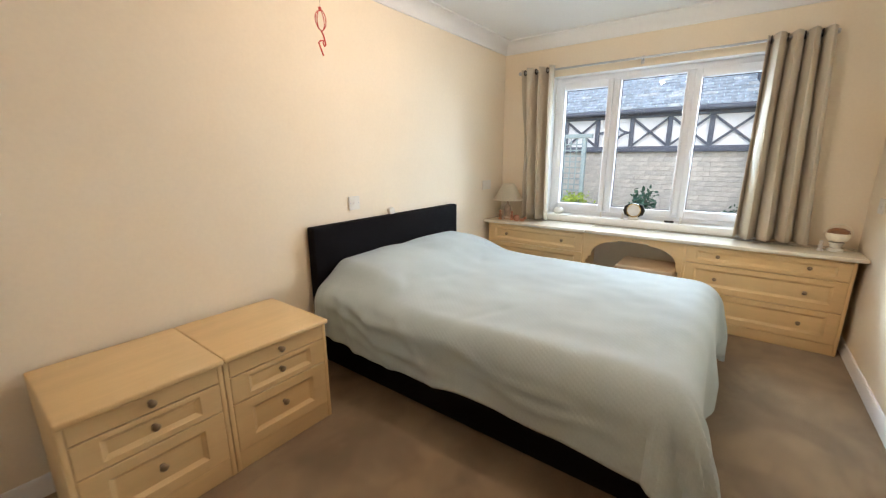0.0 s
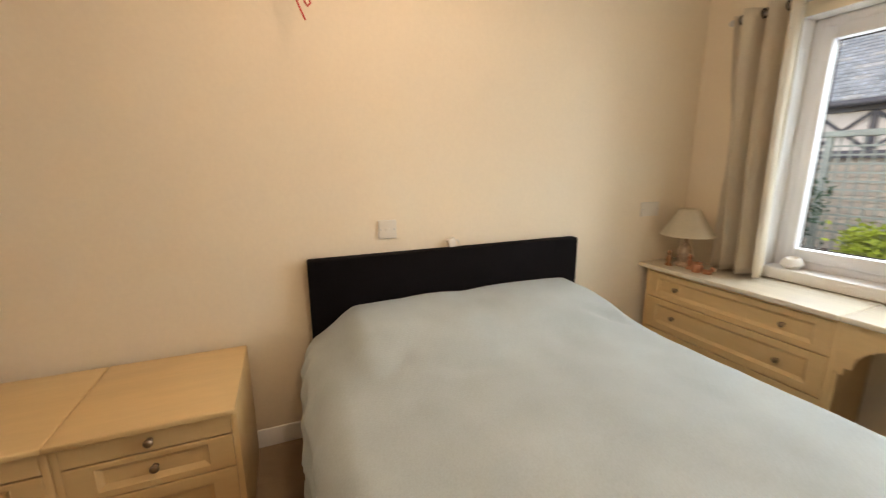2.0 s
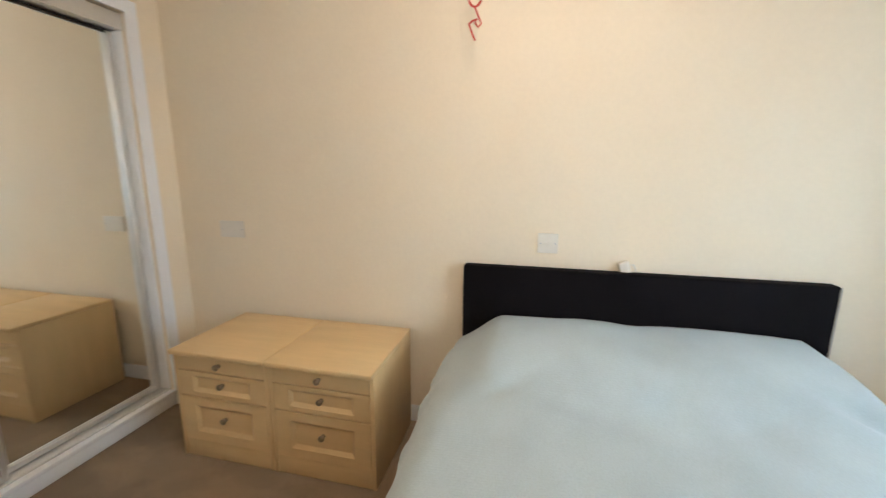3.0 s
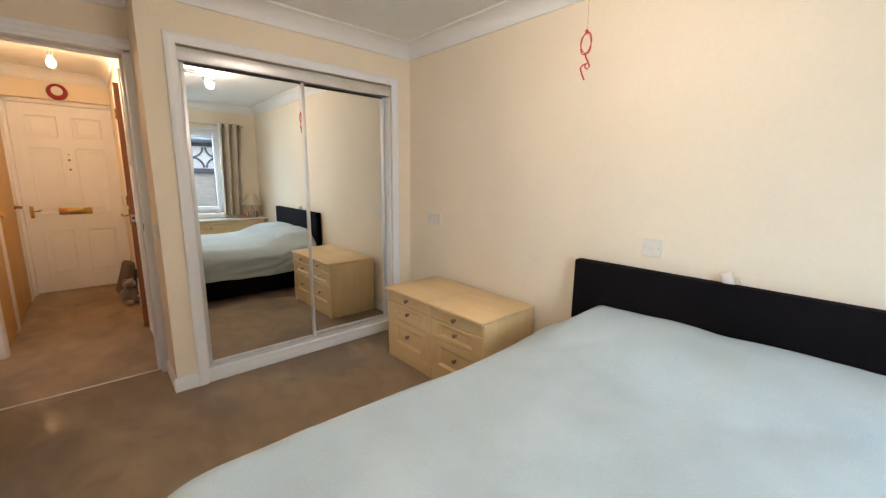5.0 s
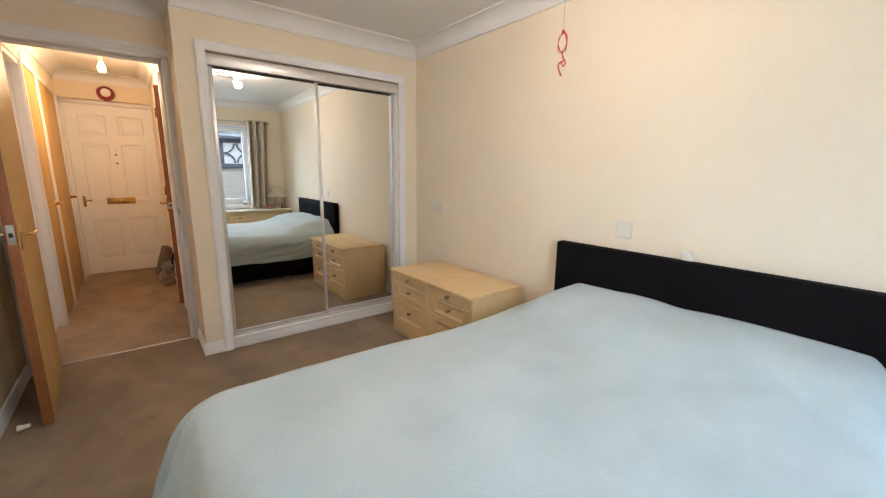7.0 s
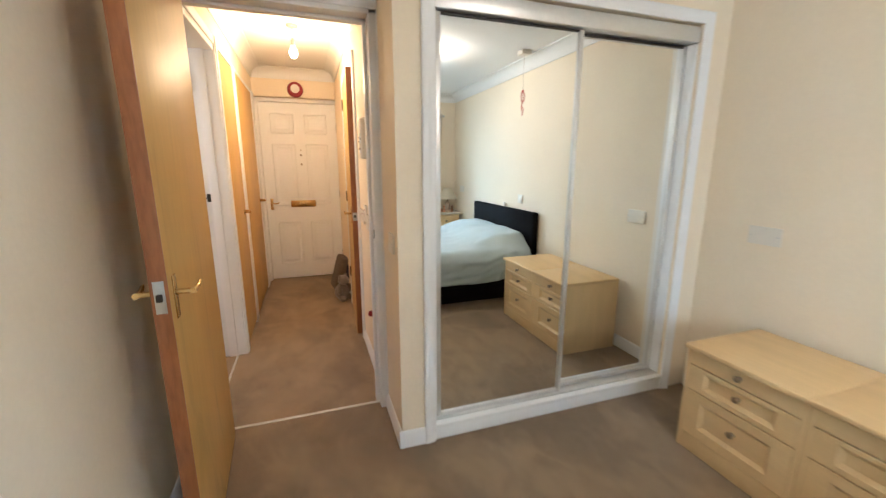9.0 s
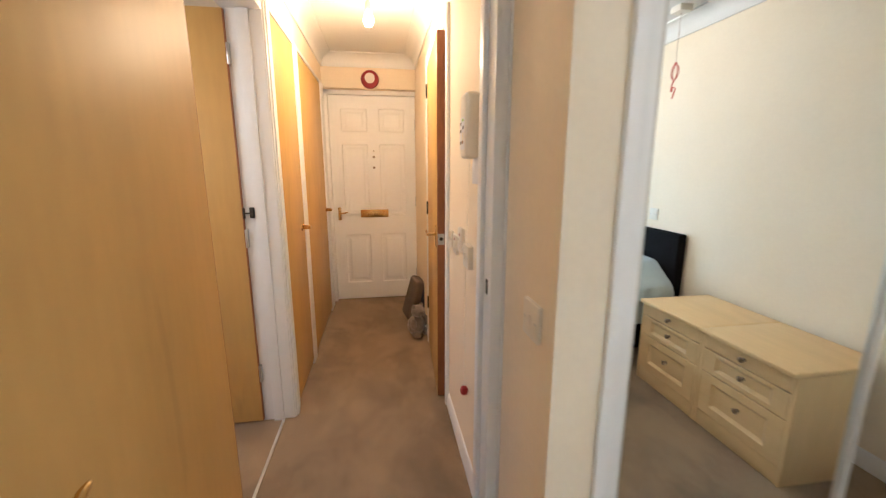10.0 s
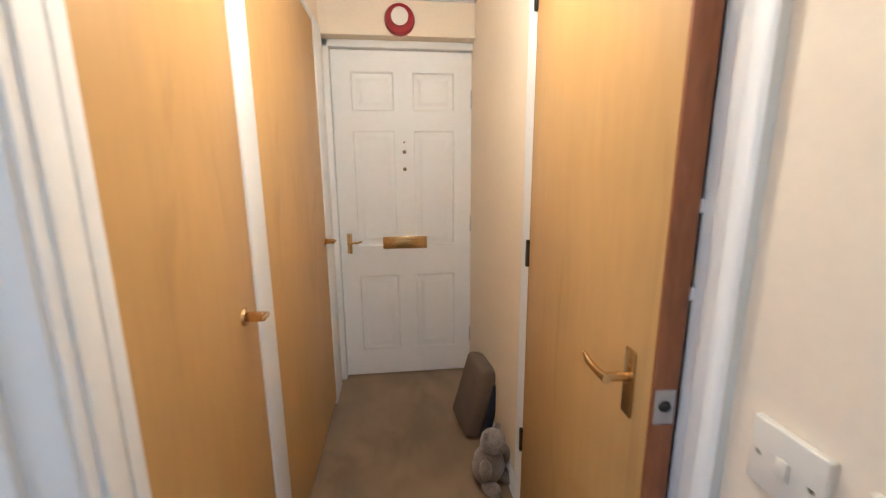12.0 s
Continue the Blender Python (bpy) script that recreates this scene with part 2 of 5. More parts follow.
# ---- mesh helpers ----
def box(bm, lo, hi, bevel=0.0, segments=2):
    """A box from corner to corner, its edges rounded by bevel."""
    vs = [bm.verts.new((x, y, z)) for z in (lo[2], hi[2]) for y in (lo[1], hi[1]) for x in (lo[0], hi[0])]
    fs = [bm.faces.new([vs[i] for i in f]) for f in ((0, 2, 3, 1), (4, 5, 7, 6), (0, 1, 5, 4), (2, 6, 7, 3), (0, 4, 6, 2), (1, 3, 7, 5))]
    if bevel:
        es = list({e for f in fs for e in f.edges})
        bmesh.ops.bevel(bm, geom=es, offset=bevel, segments=segments, affect="EDGES", profile=0.5, clamp_overlap=True)
    return bm


def lathe(bm, profile, m=None, segments=24):
    """Turns (radius, height) pairs about z; m places the result."""
    m = m or Matrix.Identity(4)
    rings = []
    for r, z in profile:
        if r < 1e-6:
            rings.append([bm.verts.new(m @ Vector((0, 0, z)))])
        else:
            rings.append([bm.verts.new(m @ Vector((r * math.cos(a), r * math.sin(a), z))) for a in [math.tau * k / segments for k in range(segments)]])
    for a, b in zip(rings, rings[1:]):
        for k in range(segments):
            q = [a[k % len(a)], a[(k + 1) % len(a)], b[(k + 1) % len(b)], b[k % len(b)]]
            q = list(dict.fromkeys(q))
            if len(q) > 2:
                bm.faces.new(q)
    return bm


def tube(bm, points, radius, segments=8):
    """A round bar along the points; radius may be a list."""
    points = [Vector(p) for p in points]
    rs = radius if isinstance(radius, (list, tuple)) else [radius] * len(points)
    rings, side = [], None
    for k, p in enumerate(points):
        d = (points[min(k + 1, len(points) - 1)] - points[max(k - 1, 0)]).normalized()
        if side is None:
            side = d.orthogonal().normalized()
        side = (side - d * side.dot(d)).normalized()
        up = d.cross(side)
        rings.append([bm.verts.new(p + rs[k] * (math.cos(a) * side + math.sin(a) * up)) for a in [math.tau * i / segments for i in range(segments)]])
    for a, b in zip(rings, rings[1:]):
        for i in range(segments):
            bm.faces.new((a[i], a[(i + 1) % segments], b[(i + 1) % segments], b[i]))
    bm.faces.new(rings[0][::-1])
    bm.faces.new(rings[-1])
    return bm


def extrude_profile(bm, outline, depth, m):
    """A flat outline (x, z) given depth along y, placed by m."""
    a = [bm.verts.new(m @ Vector((x, 0, z))) for x, z in outline]
    b = [bm.verts.new(m @ Vector((x, depth, z))) for x, z in outline]
    n = len(a)
    bm.faces.new(a)
    bm.faces.new(b[::-1])
    for k in range(n):
        bm.faces.new((a[(k + 1) % n], a[k], b[k], b[(k + 1) % n]))
    return bm


def finish(name, bm, mat, smooth=True):
    bmesh.ops.recalc_face_normals(bm, faces=bm.faces)
    me = bpy.data.meshes.new(name)
    bm.to_mesh(me)
    bm.free()
    me.materials.append(mat)
    if smooth:
        me.polygons.foreach_set("use_smooth", [True] * len(me.polygons))
        me.set_sharp_from_angle(angle=radians(38))
    return me


def part(name, bm, mat, parent=None, label="", smooth=True):
    """Links bm as one mesh, under a thing or under a part."""
    ob = new(name, finish(name, bm, mat, smooth))
    if parent:
        ob.parent = parent
    if label:
        ob["label"] = label
    return ob


def thing(name, m, label, category, group="", kind=""):
    ob = new(name)
    ob.matrix_world = m
    ob.empty_display_size = 0.1
    return tagged(ob, label, category, group, kind)


def solid(name, bm, mat, label, category, group="", kind="", smooth=True):
    """A thing that is one mesh."""
    return tagged(part(name, bm, mat, None, "", smooth), label, category, group, kind)


def boxes(*specs):
    bm = bmesh.new()
    for s in specs:
        box(bm, *s)
    return bm


def setting(name, bm, mat, label):
    return tagged(part(name, bm, mat), label, name.rstrip("_0123456789").replace("_", " "), "", "structure")


def framed_front(bm, w, h, border, depth=0.018, recess=0.011, slope=0.016):
    """A drawer front in the xz plane, facing -y, from (0,0) to (w,h), with a sunk panel."""
    side, low, high = border if border else (0, 0, 0)

    def ring(inset, y, on=0):
        a, b, c = inset + on * side, inset + on * low, inset + on * high
        return [bm.verts.new((x, y, z)) for x, z in ((a, b), (w - a, b), (w - a, h - c), (a, h - c))]
    rings = [ring(0, 0.0), ring(0, -depth + 0.002), ring(0.002, -depth)]
    if border:
        rings += [ring(0, -depth, 1), ring(0.003, -depth + 0.003, 1), ring(slope, -depth + recess, 1)]
    for a, b in zip(rings, rings[1:]):
        for k in range(4):
            bm.faces.new((a[k], a[(k + 1) % 4], b[(k + 1) % 4], b[k]))
    bm.faces.new(rings[-1])
    bm.faces.new(rings[0][::-1])
    return bm


KNOB = ((0.0, 0.026), (0.008, 0.0255), (0.0125, 0.022), (0.0135, 0.018), (0.011, 0.013), (0.006, 0.010), (0.0055, 0.004), (0.009, 0.002), (0.009, 0.0))


def coved(bm, run, drop, out, normal):
    """A coved cornice along run (two points at ceiling height), leaning out along normal."""
    a, b = Vector(run[0]), Vector(run[1])
    n = Vector(normal)
    prof = [(0.0, 0.0), (out, 0.0), (out, -0.012)]
    prof += [(out - (out - 0.012) * math.sin(t), -0.012 - (drop - 0.024) * (1 - math.cos(t))) for t in [radians(90) * k / 8 for k in range(1, 9)]]
    prof += [(0.012, -drop), (0.0, -drop)]
    ra = [bm.verts.new(a + n * o + Vector((0, 0, z))) for o, z in prof]
    rb = [bm.verts.new(b + n * o + Vector((0, 0, z))) for o, z in prof]
    for k in range(len(prof) - 1):
        bm.faces.new((ra[k], ra[k + 1], rb[k + 1], rb[k]))
    bm.faces.new(ra)
    bm.faces.new(rb[::-1])

# ---- setting: bedroom and hall ----
XW, XE, YN, YS = -1.655, 1.0, 4.0, 0.07      # bedroom faces
H = 2.30                                      # ceiling
XR, XL = 0.09, 0.925                          # hall faces
YD, YF = -0.33, -3.03                         # bedroom door frame, hall end wall
WX0, WX1, WZ0, WZ1 = -1.17, 0.45, 0.712, 1.95  # window opening

setting("floor", boxes(((-2.0, -3.5, -0.1), (2.7, 4.4, 0.0))), CARPET, "short-pile brown carpet with brushed patches")
setting("ceiling", boxes(((-2.0, -3.5, H), (2.7, 4.4, H + 0.1))), CEIL, "plain white painted ceiling")
setting("wall_west", boxes(((XW - 0.15, -0.75, 0), (XW, YN + 0.3, H))), CREAM, "cream painted bedroom wall")
setting("wall_north", boxes(((XW, YN, 0), (WX0, YN + 0.28, H)), ((WX1, YN, 0), (XE + 0.15, YN + 0.28, H)),
                            ((WX0, YN, 0), (WX1, YN + 0.28, WZ0)), ((WX0, YN, WZ1), (WX1, YN + 0.28, H))), CREAM, "cream painted window wall")
setting("wall_east", boxes(((XE, -0.29, 0), (XE + 0.12, YN, H))), CREAM, "cream painted bedroom wall behind the open door")
# wardrobe wall: opening for the sliding doors
OX0, OX1, OZ0, OZ1 = -1.475, -0.075, 0.085, 1.985
setting("wall_south", boxes(((XW, YS - 0.11, 0), (OX0, YS, H)), ((OX1, YS - 0.11, 0), (XR, YS, H)), ((OX0, YS - 0.11, OZ1), (OX1, YS, H)),
                            ((OX0, YS - 0.11, 0), (OX1, YS - 0.012, OZ0 - 0.01))), CREAM, "cream painted wall round the fitted wardrobe")
setting("wall_wardrobe_back", boxes(((XW, -0.75, 0), (XR - 0.1, -0.65, H))), CREAM, "plain wall behind the wardrobe")
setting("wall_return", boxes(((XR - 0.1, YD - 0.05, 0), (XR, YS - 0.11, H))), CREAM, "cream painted wall from the bedroom into the hall")
setting("wall_hall_east", boxes(((XR - 0.1, -1.230, 0), (XR, YD - 0.05, H))), CREAM, "cream painted hall wall with switches and intercom")
setting("wall_over_bathroom", boxes(((XR - 0.1, -2.01, 2.03), (XR, -1.230, H))), CREAM, "cream painted wall over the bathroom doorway")
setting("wall_hall_east_2", boxes(((XR - 0.1, -3.4, 0), (XR, -2.01, H))), CREAM, "cream painted hall wall beside the entrance")
setting("wall_over_door", boxes(((XR, YD - 0.06, 2.0), (XE + 0.12, YD + 0.06, H)), ((0.945, YD - 0.06, 0), (XE + 0.12, -0.29, 2.0))), CREAM, "cream painted wall over the bedroom doorway")
setting("wall_hall_west", boxes(((XL, -1.20 - 0.03, 2.02), (XL + 0.165, YD - 0.06, H)), ((XL, YF, 2.045), (XL + 0.11, -1.23, H)),
                                ((XL + 0.02, YD - 0.09, 0), (XL + 0.165, YD - 0.06, 2.02))), CREAM, "cream painted hall wall over the cupboards")
setting("wall_hall_end", boxes(((XR, YF - 0.14, 2.02), (XL + 0.11, YF, H)), ((-0.1, YF - 0.5, 0), (XR - 0.004, YF - 0.14, H)), ((XL + 0.0, YF - 0.14, 0), (XL + 0.2, YF, H)),
                               ((-0.1, YF - 0.5, 0), (1.4, YF - 0.3, H))), CREAM, "cream painted hall end wall over the entrance door")
# plain rooms beyond the side doors, closed
setting("wall_side_room", boxes(((XL + 0.11, -1.66, 0), (2.5, -1.56, H)), ((XE + 0.12, -0.39, 0), (2.5, -0.29, H)),
                                ((2.4, -1.56, 0), (2.5, -0.39, 0.9)), ((2.4, -1.56, 2.05), (2.5, -0.39, H)), ((2.4, -1.56, 0.9), (2.5, -1.45, 2.05)), ((2.4, -0.5, 0.9), (2.5, -0.39, 2.05))),
        CREAM, "plain cream wall of the side room")
setting("wall_side_room_2", boxes(((-1.3, -1.15, 0), (XR - 0.1, -1.05, H)), ((-1.3, -2.3, 0), (XR - 0.1, -2.2, H)), ((-1.4, -2.3, 0), (-1.3, -1.05, H))), CEIL, "plain white wall of the side room")
setting("wall_cupboard_back", boxes(((1.45, -3.3, 0), (1.55, -1.66, H))), CREAM, "plain wall behind the hall cupboards")

bm = bmesh.new()
for run, n in ((((XW, YS, H), (XW, YN, H)), (1, 0, 0)), (((XW, YN, H), (XE, YN, H)), (0, -1, 0)), (((XE, YN, H), (XE, YD + 0.06, H)), (-1, 0, 0)),
               (((XW, YS, H), (XR, YS, H)), (0, 1, 0)), (((XR, YS + 0.1, H), (XR, YD + 0.06, H)), (1, 0, 0)), (((XR, YD + 0.06, H), (XE, YD + 0.06, H)), (0, 1, 0)),
               (((XR, YD - 0.06, H), (XR, YF, H)), (1, 0, 0)), (((XL, YD - 0.06, H), (XL, YF, H)), (-1, 0, 0)), (((XR, YF, H), (XL, YF, H)), (0, 1, 0)),
               (((XR, YD - 0.06, H), (XL, YD - 0.06, H)), (0, -1, 0))):
    coved(bm, run, 0.105, 0.10, n)
setting("trim_cornice", bm, CEIL, "white coved plaster cornice")


def skirting(specs):
    bm = bmesh.new()
    for x0, y0, x1, y1, nx, ny in specs:
        n = Vector((nx, ny, 0))
        a, b = Vector((x0, y0, 0)), Vector((x1, y1, 0))
        prof = [(0, 0.001), (0.014, 0.001), (0.014, 0.055), (0.011, 0.062), (0.011, 0.070), (0.005, 0.082), (0.0, 0.084)]
        ra = [bm.verts.new(a + n * o + Vector((0, 0, z))) for o, z in prof]
        rb = [bm.verts.new(b + n * o + Vector((0, 0, z))) for o, z in prof]
        for k in range(len(prof) - 1):
            bm.faces.new((ra[k], ra[k + 1], rb[k + 1], rb[k]))
        bm.faces.new(ra)
        bm.faces.new(rb[::-1])
    return bm


setting("baseboard", skirting([(XW, YS + 0.02, XW, YN, 1, 0), (XE, -0.27, XE, YN, -1, 0), (XR, YS, XR, YD + 0.065, 1, 0), (-0.045, YS, XR + 0.014, YS, 0, 1),
                               (XR, YD - 0.065, XR, -1.17, 1, 0), (XR, -2.075, XR, YF - 0.1, 1, 0)]), GLOSS, "white moulded skirting board")
setting("trim_threshold", boxes(((XR + 0.04, YD - 0.008, 0.0), (0.914, YD + 0.008, 0.005), 0.002)), SILVER, "metal carpet threshold strip")
setting("trim_threshold_2", boxes(((0.97, -1.19, 0.0), (0.984, -0.455, 0.006), 0.003)), SILVER, "metal carpet threshold strip at the side room")


def architrave(bm, u0, u1, top, w, place):
    """A moulded door surround: legs and head, in the xz plane facing -y, given by the opening."""
    prof = [(0.0, 0.0), (0.0, 0.010), (0.008, 0.014), (w * 0.45, 0.015), (w * 0.55, 0.019), (w - 0.008, 0.019), (w, 0.014), (w, 0.0)]
    rings = []
    for cx, cz, sx, sz in ((u0, 0.0, -1, 0), (u0, top, -1, 1), (u1, top, 1, 1), (u1, 0.0, 1, 0)):
        rings.append([bm.verts.new(place @ Vector((cx + sx * o, -d, cz + sz * o))) for o, d in prof])
    for a, b in zip(rings, rings[1:]):
        for k in range(len(prof) - 1):
            bm.faces.new((a[k], a[k + 1], b[k + 1], b[k]))
    bm.faces.new(rings[0])
    bm.faces.new(rings[-1][::-1])
    return bm


# bedroom door frame
bm = boxes(((XR, YD - 0.062, 0), (0.13, YD + 0.062, 1.985), 0.003), ((0.914, YD - 0.062, 0), (0.945, YD + 0.035, 1.985), 0.003), ((XR, YD - 0.062, 1.965), (0.945, YD + 0.062, 2.0), 0.003),
           ((0.13, YD - 0.05, 0), (0.145, YD - 0.01, 1.965), 0.002), ((0.904, YD - 0.05, 0), (0.914, YD - 0.01, 1.965), 0.002), ((0.13, YD - 0.05, 1.95), (0.914, YD - 0.01, 1.965), 0.002))
architrave(bm, 0.095, 0.945, 1.985, 0.05, pose(0, YD + 0.06, 0, 0, 0, 0) @ Matrix.Diagonal((1, -1, 1, 1)))
setting("door_frame_1", bm, GLOSS, "white gloss bedroom door lining and surround")
part("strike_plate", boxes(((0.1295, YD + 0.016, 0.94), (0.132, YD + 0.034, 0.985), 0.001)), DARK, bpy.data.objects["door_frame_1"], "dark strike opening")

# side room frame on the hall's cupboard side
bm = boxes(((XL - 0.004, -1.235, 0), (XL + 0.165, -1.20, 2.0), 0.003), ((XL + 0.08, -0.408, 0), (XL + 0.165, -0.396, 2.0), 0.003), ((XL - 0.004, -1.235, 1.985), (XL + 0.165, -0.42, 2.02), 0.003),
           ((XL + 0.05, -1.20, 0), (XL + 0.10, -1.187, 1.985), 0.002), ((XL - 0.014, -1.20, 2.02), (XL, -0.395, 2.075), 0.004))
box(bm, (XL - 0.012, -1.272, 0), (XL, -1.205, 2.075), 0.004)
box(bm, (XL - 0.019, -1.255, 0), (XL - 0.010, -1.222, 2.07), 0.004)
setting("door_frame_2", bm, GLOSS, "white gloss moulded side room door surround")

# bathroom frame
bm = boxes(((XR - 0.102, -1.2735, 0), (XR + 0.004, -1.230, 2.0), 0.003), ((XR - 0.102, -2.01, 0), (XR + 0.004, -1.98, 2.0), 0.003), ((XR - 0.102, -2.01, 1.985), (XR + 0.004, -1.230, 2.03), 0.003),
           ((XR - 0.102, -1.35, 0), (XR - 0.04, -1.262, 1.985), 0.002))
architrave(bm, 1.242, 2.0, 1.995, 0.06, pose(XR, 0, 0, 0, 0, 90) @ Matrix.Diagonal((-1, 1, 1, 1)))
setting("door_frame_3", bm, GLOSS, "white gloss door surround in the hall")
part("strike_plate", boxes(((XR - 0.03, -1.2755, 0.90), (XR + 0.001, -1.2725, 0.99), 0.001)), STEEL, bpy.data.objects["door_frame_3"], "steel strike plate")

for kz in (1.11, 1.243):
    part("bolt_keep", boxes(((XR - 0.006, -1.283, kz), (XR + 0.010, -1.268, kz + 0.022), 0.003)), GLOSS, bpy.data.objects["door_frame_3"])

# wardrobe surround
bm = bmesh.new()
architrave(bm, OX0, OX1, OZ1, 0.055, pose(0, YS, 0, 0, 0, 0) @ Matrix.Diagonal((1, -1, 1, 1)))
box(bm, (OX0 - 0.002, YS - 0.012, 0.0), (OX1 + 0.002, YS + 0.004, OZ0 - 0.02), 0.004)
box(bm, (OX0 - 0.002, YS - 0.1, OZ0 - 0.02), (OX1 + 0.002, YS + 0.010, OZ0), 0.003)
setting("trim_wardrobe", bm, GLOSS, "white gloss surround and plinth of the wardrobe opening")

# ---- window ----
win = thing("window_1", pose(0, 4.10, 0), "white plastic three-light window, closed", "window", kind="structure")
fy0, fy1 = 0.0, 0.07
MUL = (-0.638, -0.084)
bm = boxes(((WX0, fy0, WZ0), (WX0 + 0.05, fy1, WZ1), 0.006), ((WX1 - 0.05, fy0, WZ0), (WX1, fy1, WZ1), 0.006), ((WX0 + 0.05, fy0, WZ1 - 0.05), (WX1 - 0.05, fy1, WZ1), 0.006), ((WX0 + 0.05, fy0, WZ0), (WX1 - 0.05, fy1, WZ0 + 0.042), 0.006))
for mx in MUL:
    box(bm, (mx - 0.022, fy0, WZ0 + 0.05), (mx + 0.022, fy1, WZ1 - 0.05), 0.006)
part("window_frame", bm, UPVC, win)
lights = ((WX0 + 0.05, MUL[0] - 0.022, True), (MUL[0] + 0.022, MUL[1] - 0.022, False), (MUL[1] + 0.022, WX1 - 0.05, True))
for x0, x1, sash in lights:
    z0, z1 = WZ0 + 0.042, WZ1 - 0.05
    if sash:
        w, wz = 0.045, 0.062
        bm = boxes(((x0, fy0 - 0.016, z0), (x0 + w, fy0 + 0.05, z1), 0.007), ((x1 - w, fy0 - 0.016, z0), (x1, fy0 + 0.05, z1), 0.007),
                   ((x0 + w, fy0 - 0.016, z1 - wz), (x1 - w, fy0 + 0.05, z1), 0.007), ((x0 + w, fy0 - 0.016, z0), (x1 - w, fy0 + 0.05, z0 + wz), 0.007))
        s = part("sash", bm, UPVC, win, "white opening casement")
        hx = x1 - w / 2 if x0 < -0.5 else x0 + w / 2
        bm = boxes(((hx - 0.012, fy0 - 0.03, 1.27), (hx + 0.012, fy0 - 0.014, 1.33), 0.004), ((hx - 0.008, fy0 - 0.042, 1.21), (hx + 0.008, fy0 - 0.028, 1.315), 0.004))
        part("window_handle", bm, UPVC, s)
        gx0, gx1, gz0, gz1 = x0 + w, x1 - w, z0 + wz, z1 - wz
    else:
        bm = boxes(((x0, fy0 - 0.004, z0), (x0 + 0.018, fy0 + 0.05, z1), 0.004), ((x1 - 0.018, fy0 - 0.004, z0), (x1, fy0 + 0.05, z1), 0.004),
                   ((x0 + 0.018, fy0 - 0.004, z1 - 0.018), (x1 - 0.018, fy0 + 0.05, z1), 0.004), ((x0 + 0.018, fy0 - 0.004, z0), (x1 - 0.018, fy0 + 0.05, z0 + 0.05), 0.004))
        part("glazing_bead", bm, UPVC, win)
        gx0, gx1, gz0, gz1 = x0 + 0.018, x1 - 0.018, z0 + 0.05, z1 - 0.018
    g = part("pane", boxes(((gx0 - 0.004, fy0 + 0.043, gz0 - 0.004), (gx1 + 0.004, fy0 + 0.047, gz1 + 0.004))), GLASS, win, smooth=False)
    g.visible_shadow = False
    k = 0.0045
    part("gasket", boxes(((gx0, fy0 + 0.036, gz1 - k), (gx1, fy0 + 0.0425, gz1)), ((gx0, fy0 + 0.036, gz0), (gx1, fy0 + 0.0425, gz0 + k)),
                         ((gx0, fy0 + 0.036, gz0 + k), (gx0 + k, fy0 + 0.0425, gz1 - k)), ((gx1 - k, fy0 + 0.036, gz0 + k), (gx1, fy0 + 0.0425, gz1 - k))), DARK, win, "thin dark glazing gasket", smooth=False)
part("window_sill", boxes(((WX0 - 0.03, -0.118, 0.655), (WX1 + 0.03, -0.1005, WZ0 + 0.002), 0.005), ((WX0 + 0.001, -0.102, WZ0 + 0.0005), (WX1 - 0.001, 0.004, WZ0 + 0.002))), GLOSS, win, "white painted inner sill")
part("reveal_lining", boxes(((WX0, -0.099, WZ0 + 0.002), (WX0 + 0.004, 0.0, WZ1)), ((WX1 - 0.004, -0.099, WZ0 + 0.002), (WX1, 0.0, WZ1)), ((WX0 + 0.004, -0.099, WZ1 - 0.004), (WX1 - 0.004, 0.0, WZ1))), GLOSS, win)

# ---- bed ----
BX0, BX1, BY0, BY1 = -1.60, 0.235, 1.675, 3.065
bed = thing("bed", pose((BX0 + BX1) / 2, (BY0 + BY1) / 2, 0), "double bed with black fabric base and low headboard", "bed")
to_bed = Matrix.Translation((-(BX0 + BX1) / 2, -(BY0 + BY1) / 2, 0))


def bed_part(name, bm, mat, label=""):
    bmesh.ops.transform(bm, matrix=to_bed, verts=bm.verts)
    return part(name, bm, mat, bed, label)


bed_part("headboard", boxes(((-1.648, 1.655, 0.05), (-1.585, 3.085, 0.862), 0.010, 3)), BLACK, "low black upholstered headboard")
bed_part("side_rail", boxes(((BX0 + 0.02, BY0, 0.035), (BX1 - 0.05, BY0 + 0.05, 0.30), 0.012)), BLACK)
bed_part("side_rail", boxes(((BX0 + 0.02, BY1 - 0.05, 0.035), (BX1 - 0.05, BY1, 0.30), 0.012)), BLACK)
bed_part("foot_rail", boxes(((BX1 - 0.05, BY0, 0.035), (BX1, BY1, 0.30), 0.012)), BLACK)
for fx in (BX0 + 0.1, BX1 - 0.07):
    for fy in (BY0 + 0.07, BY1 - 0.07):
        bed_part("foot", lathe(bmesh.new(), ((0, 0), (0.022, 0), (0.026, 0.06), (0, 0.06)), pose(fx, fy, 0), 12), DARK)
bed_part("mattress", boxes(((BX0 + 0.03, BY0 + 0.01, 0.28), (BX1 - 0.015, BY1 - 0.01, 0.485), 0.05, 4)), CHINA)

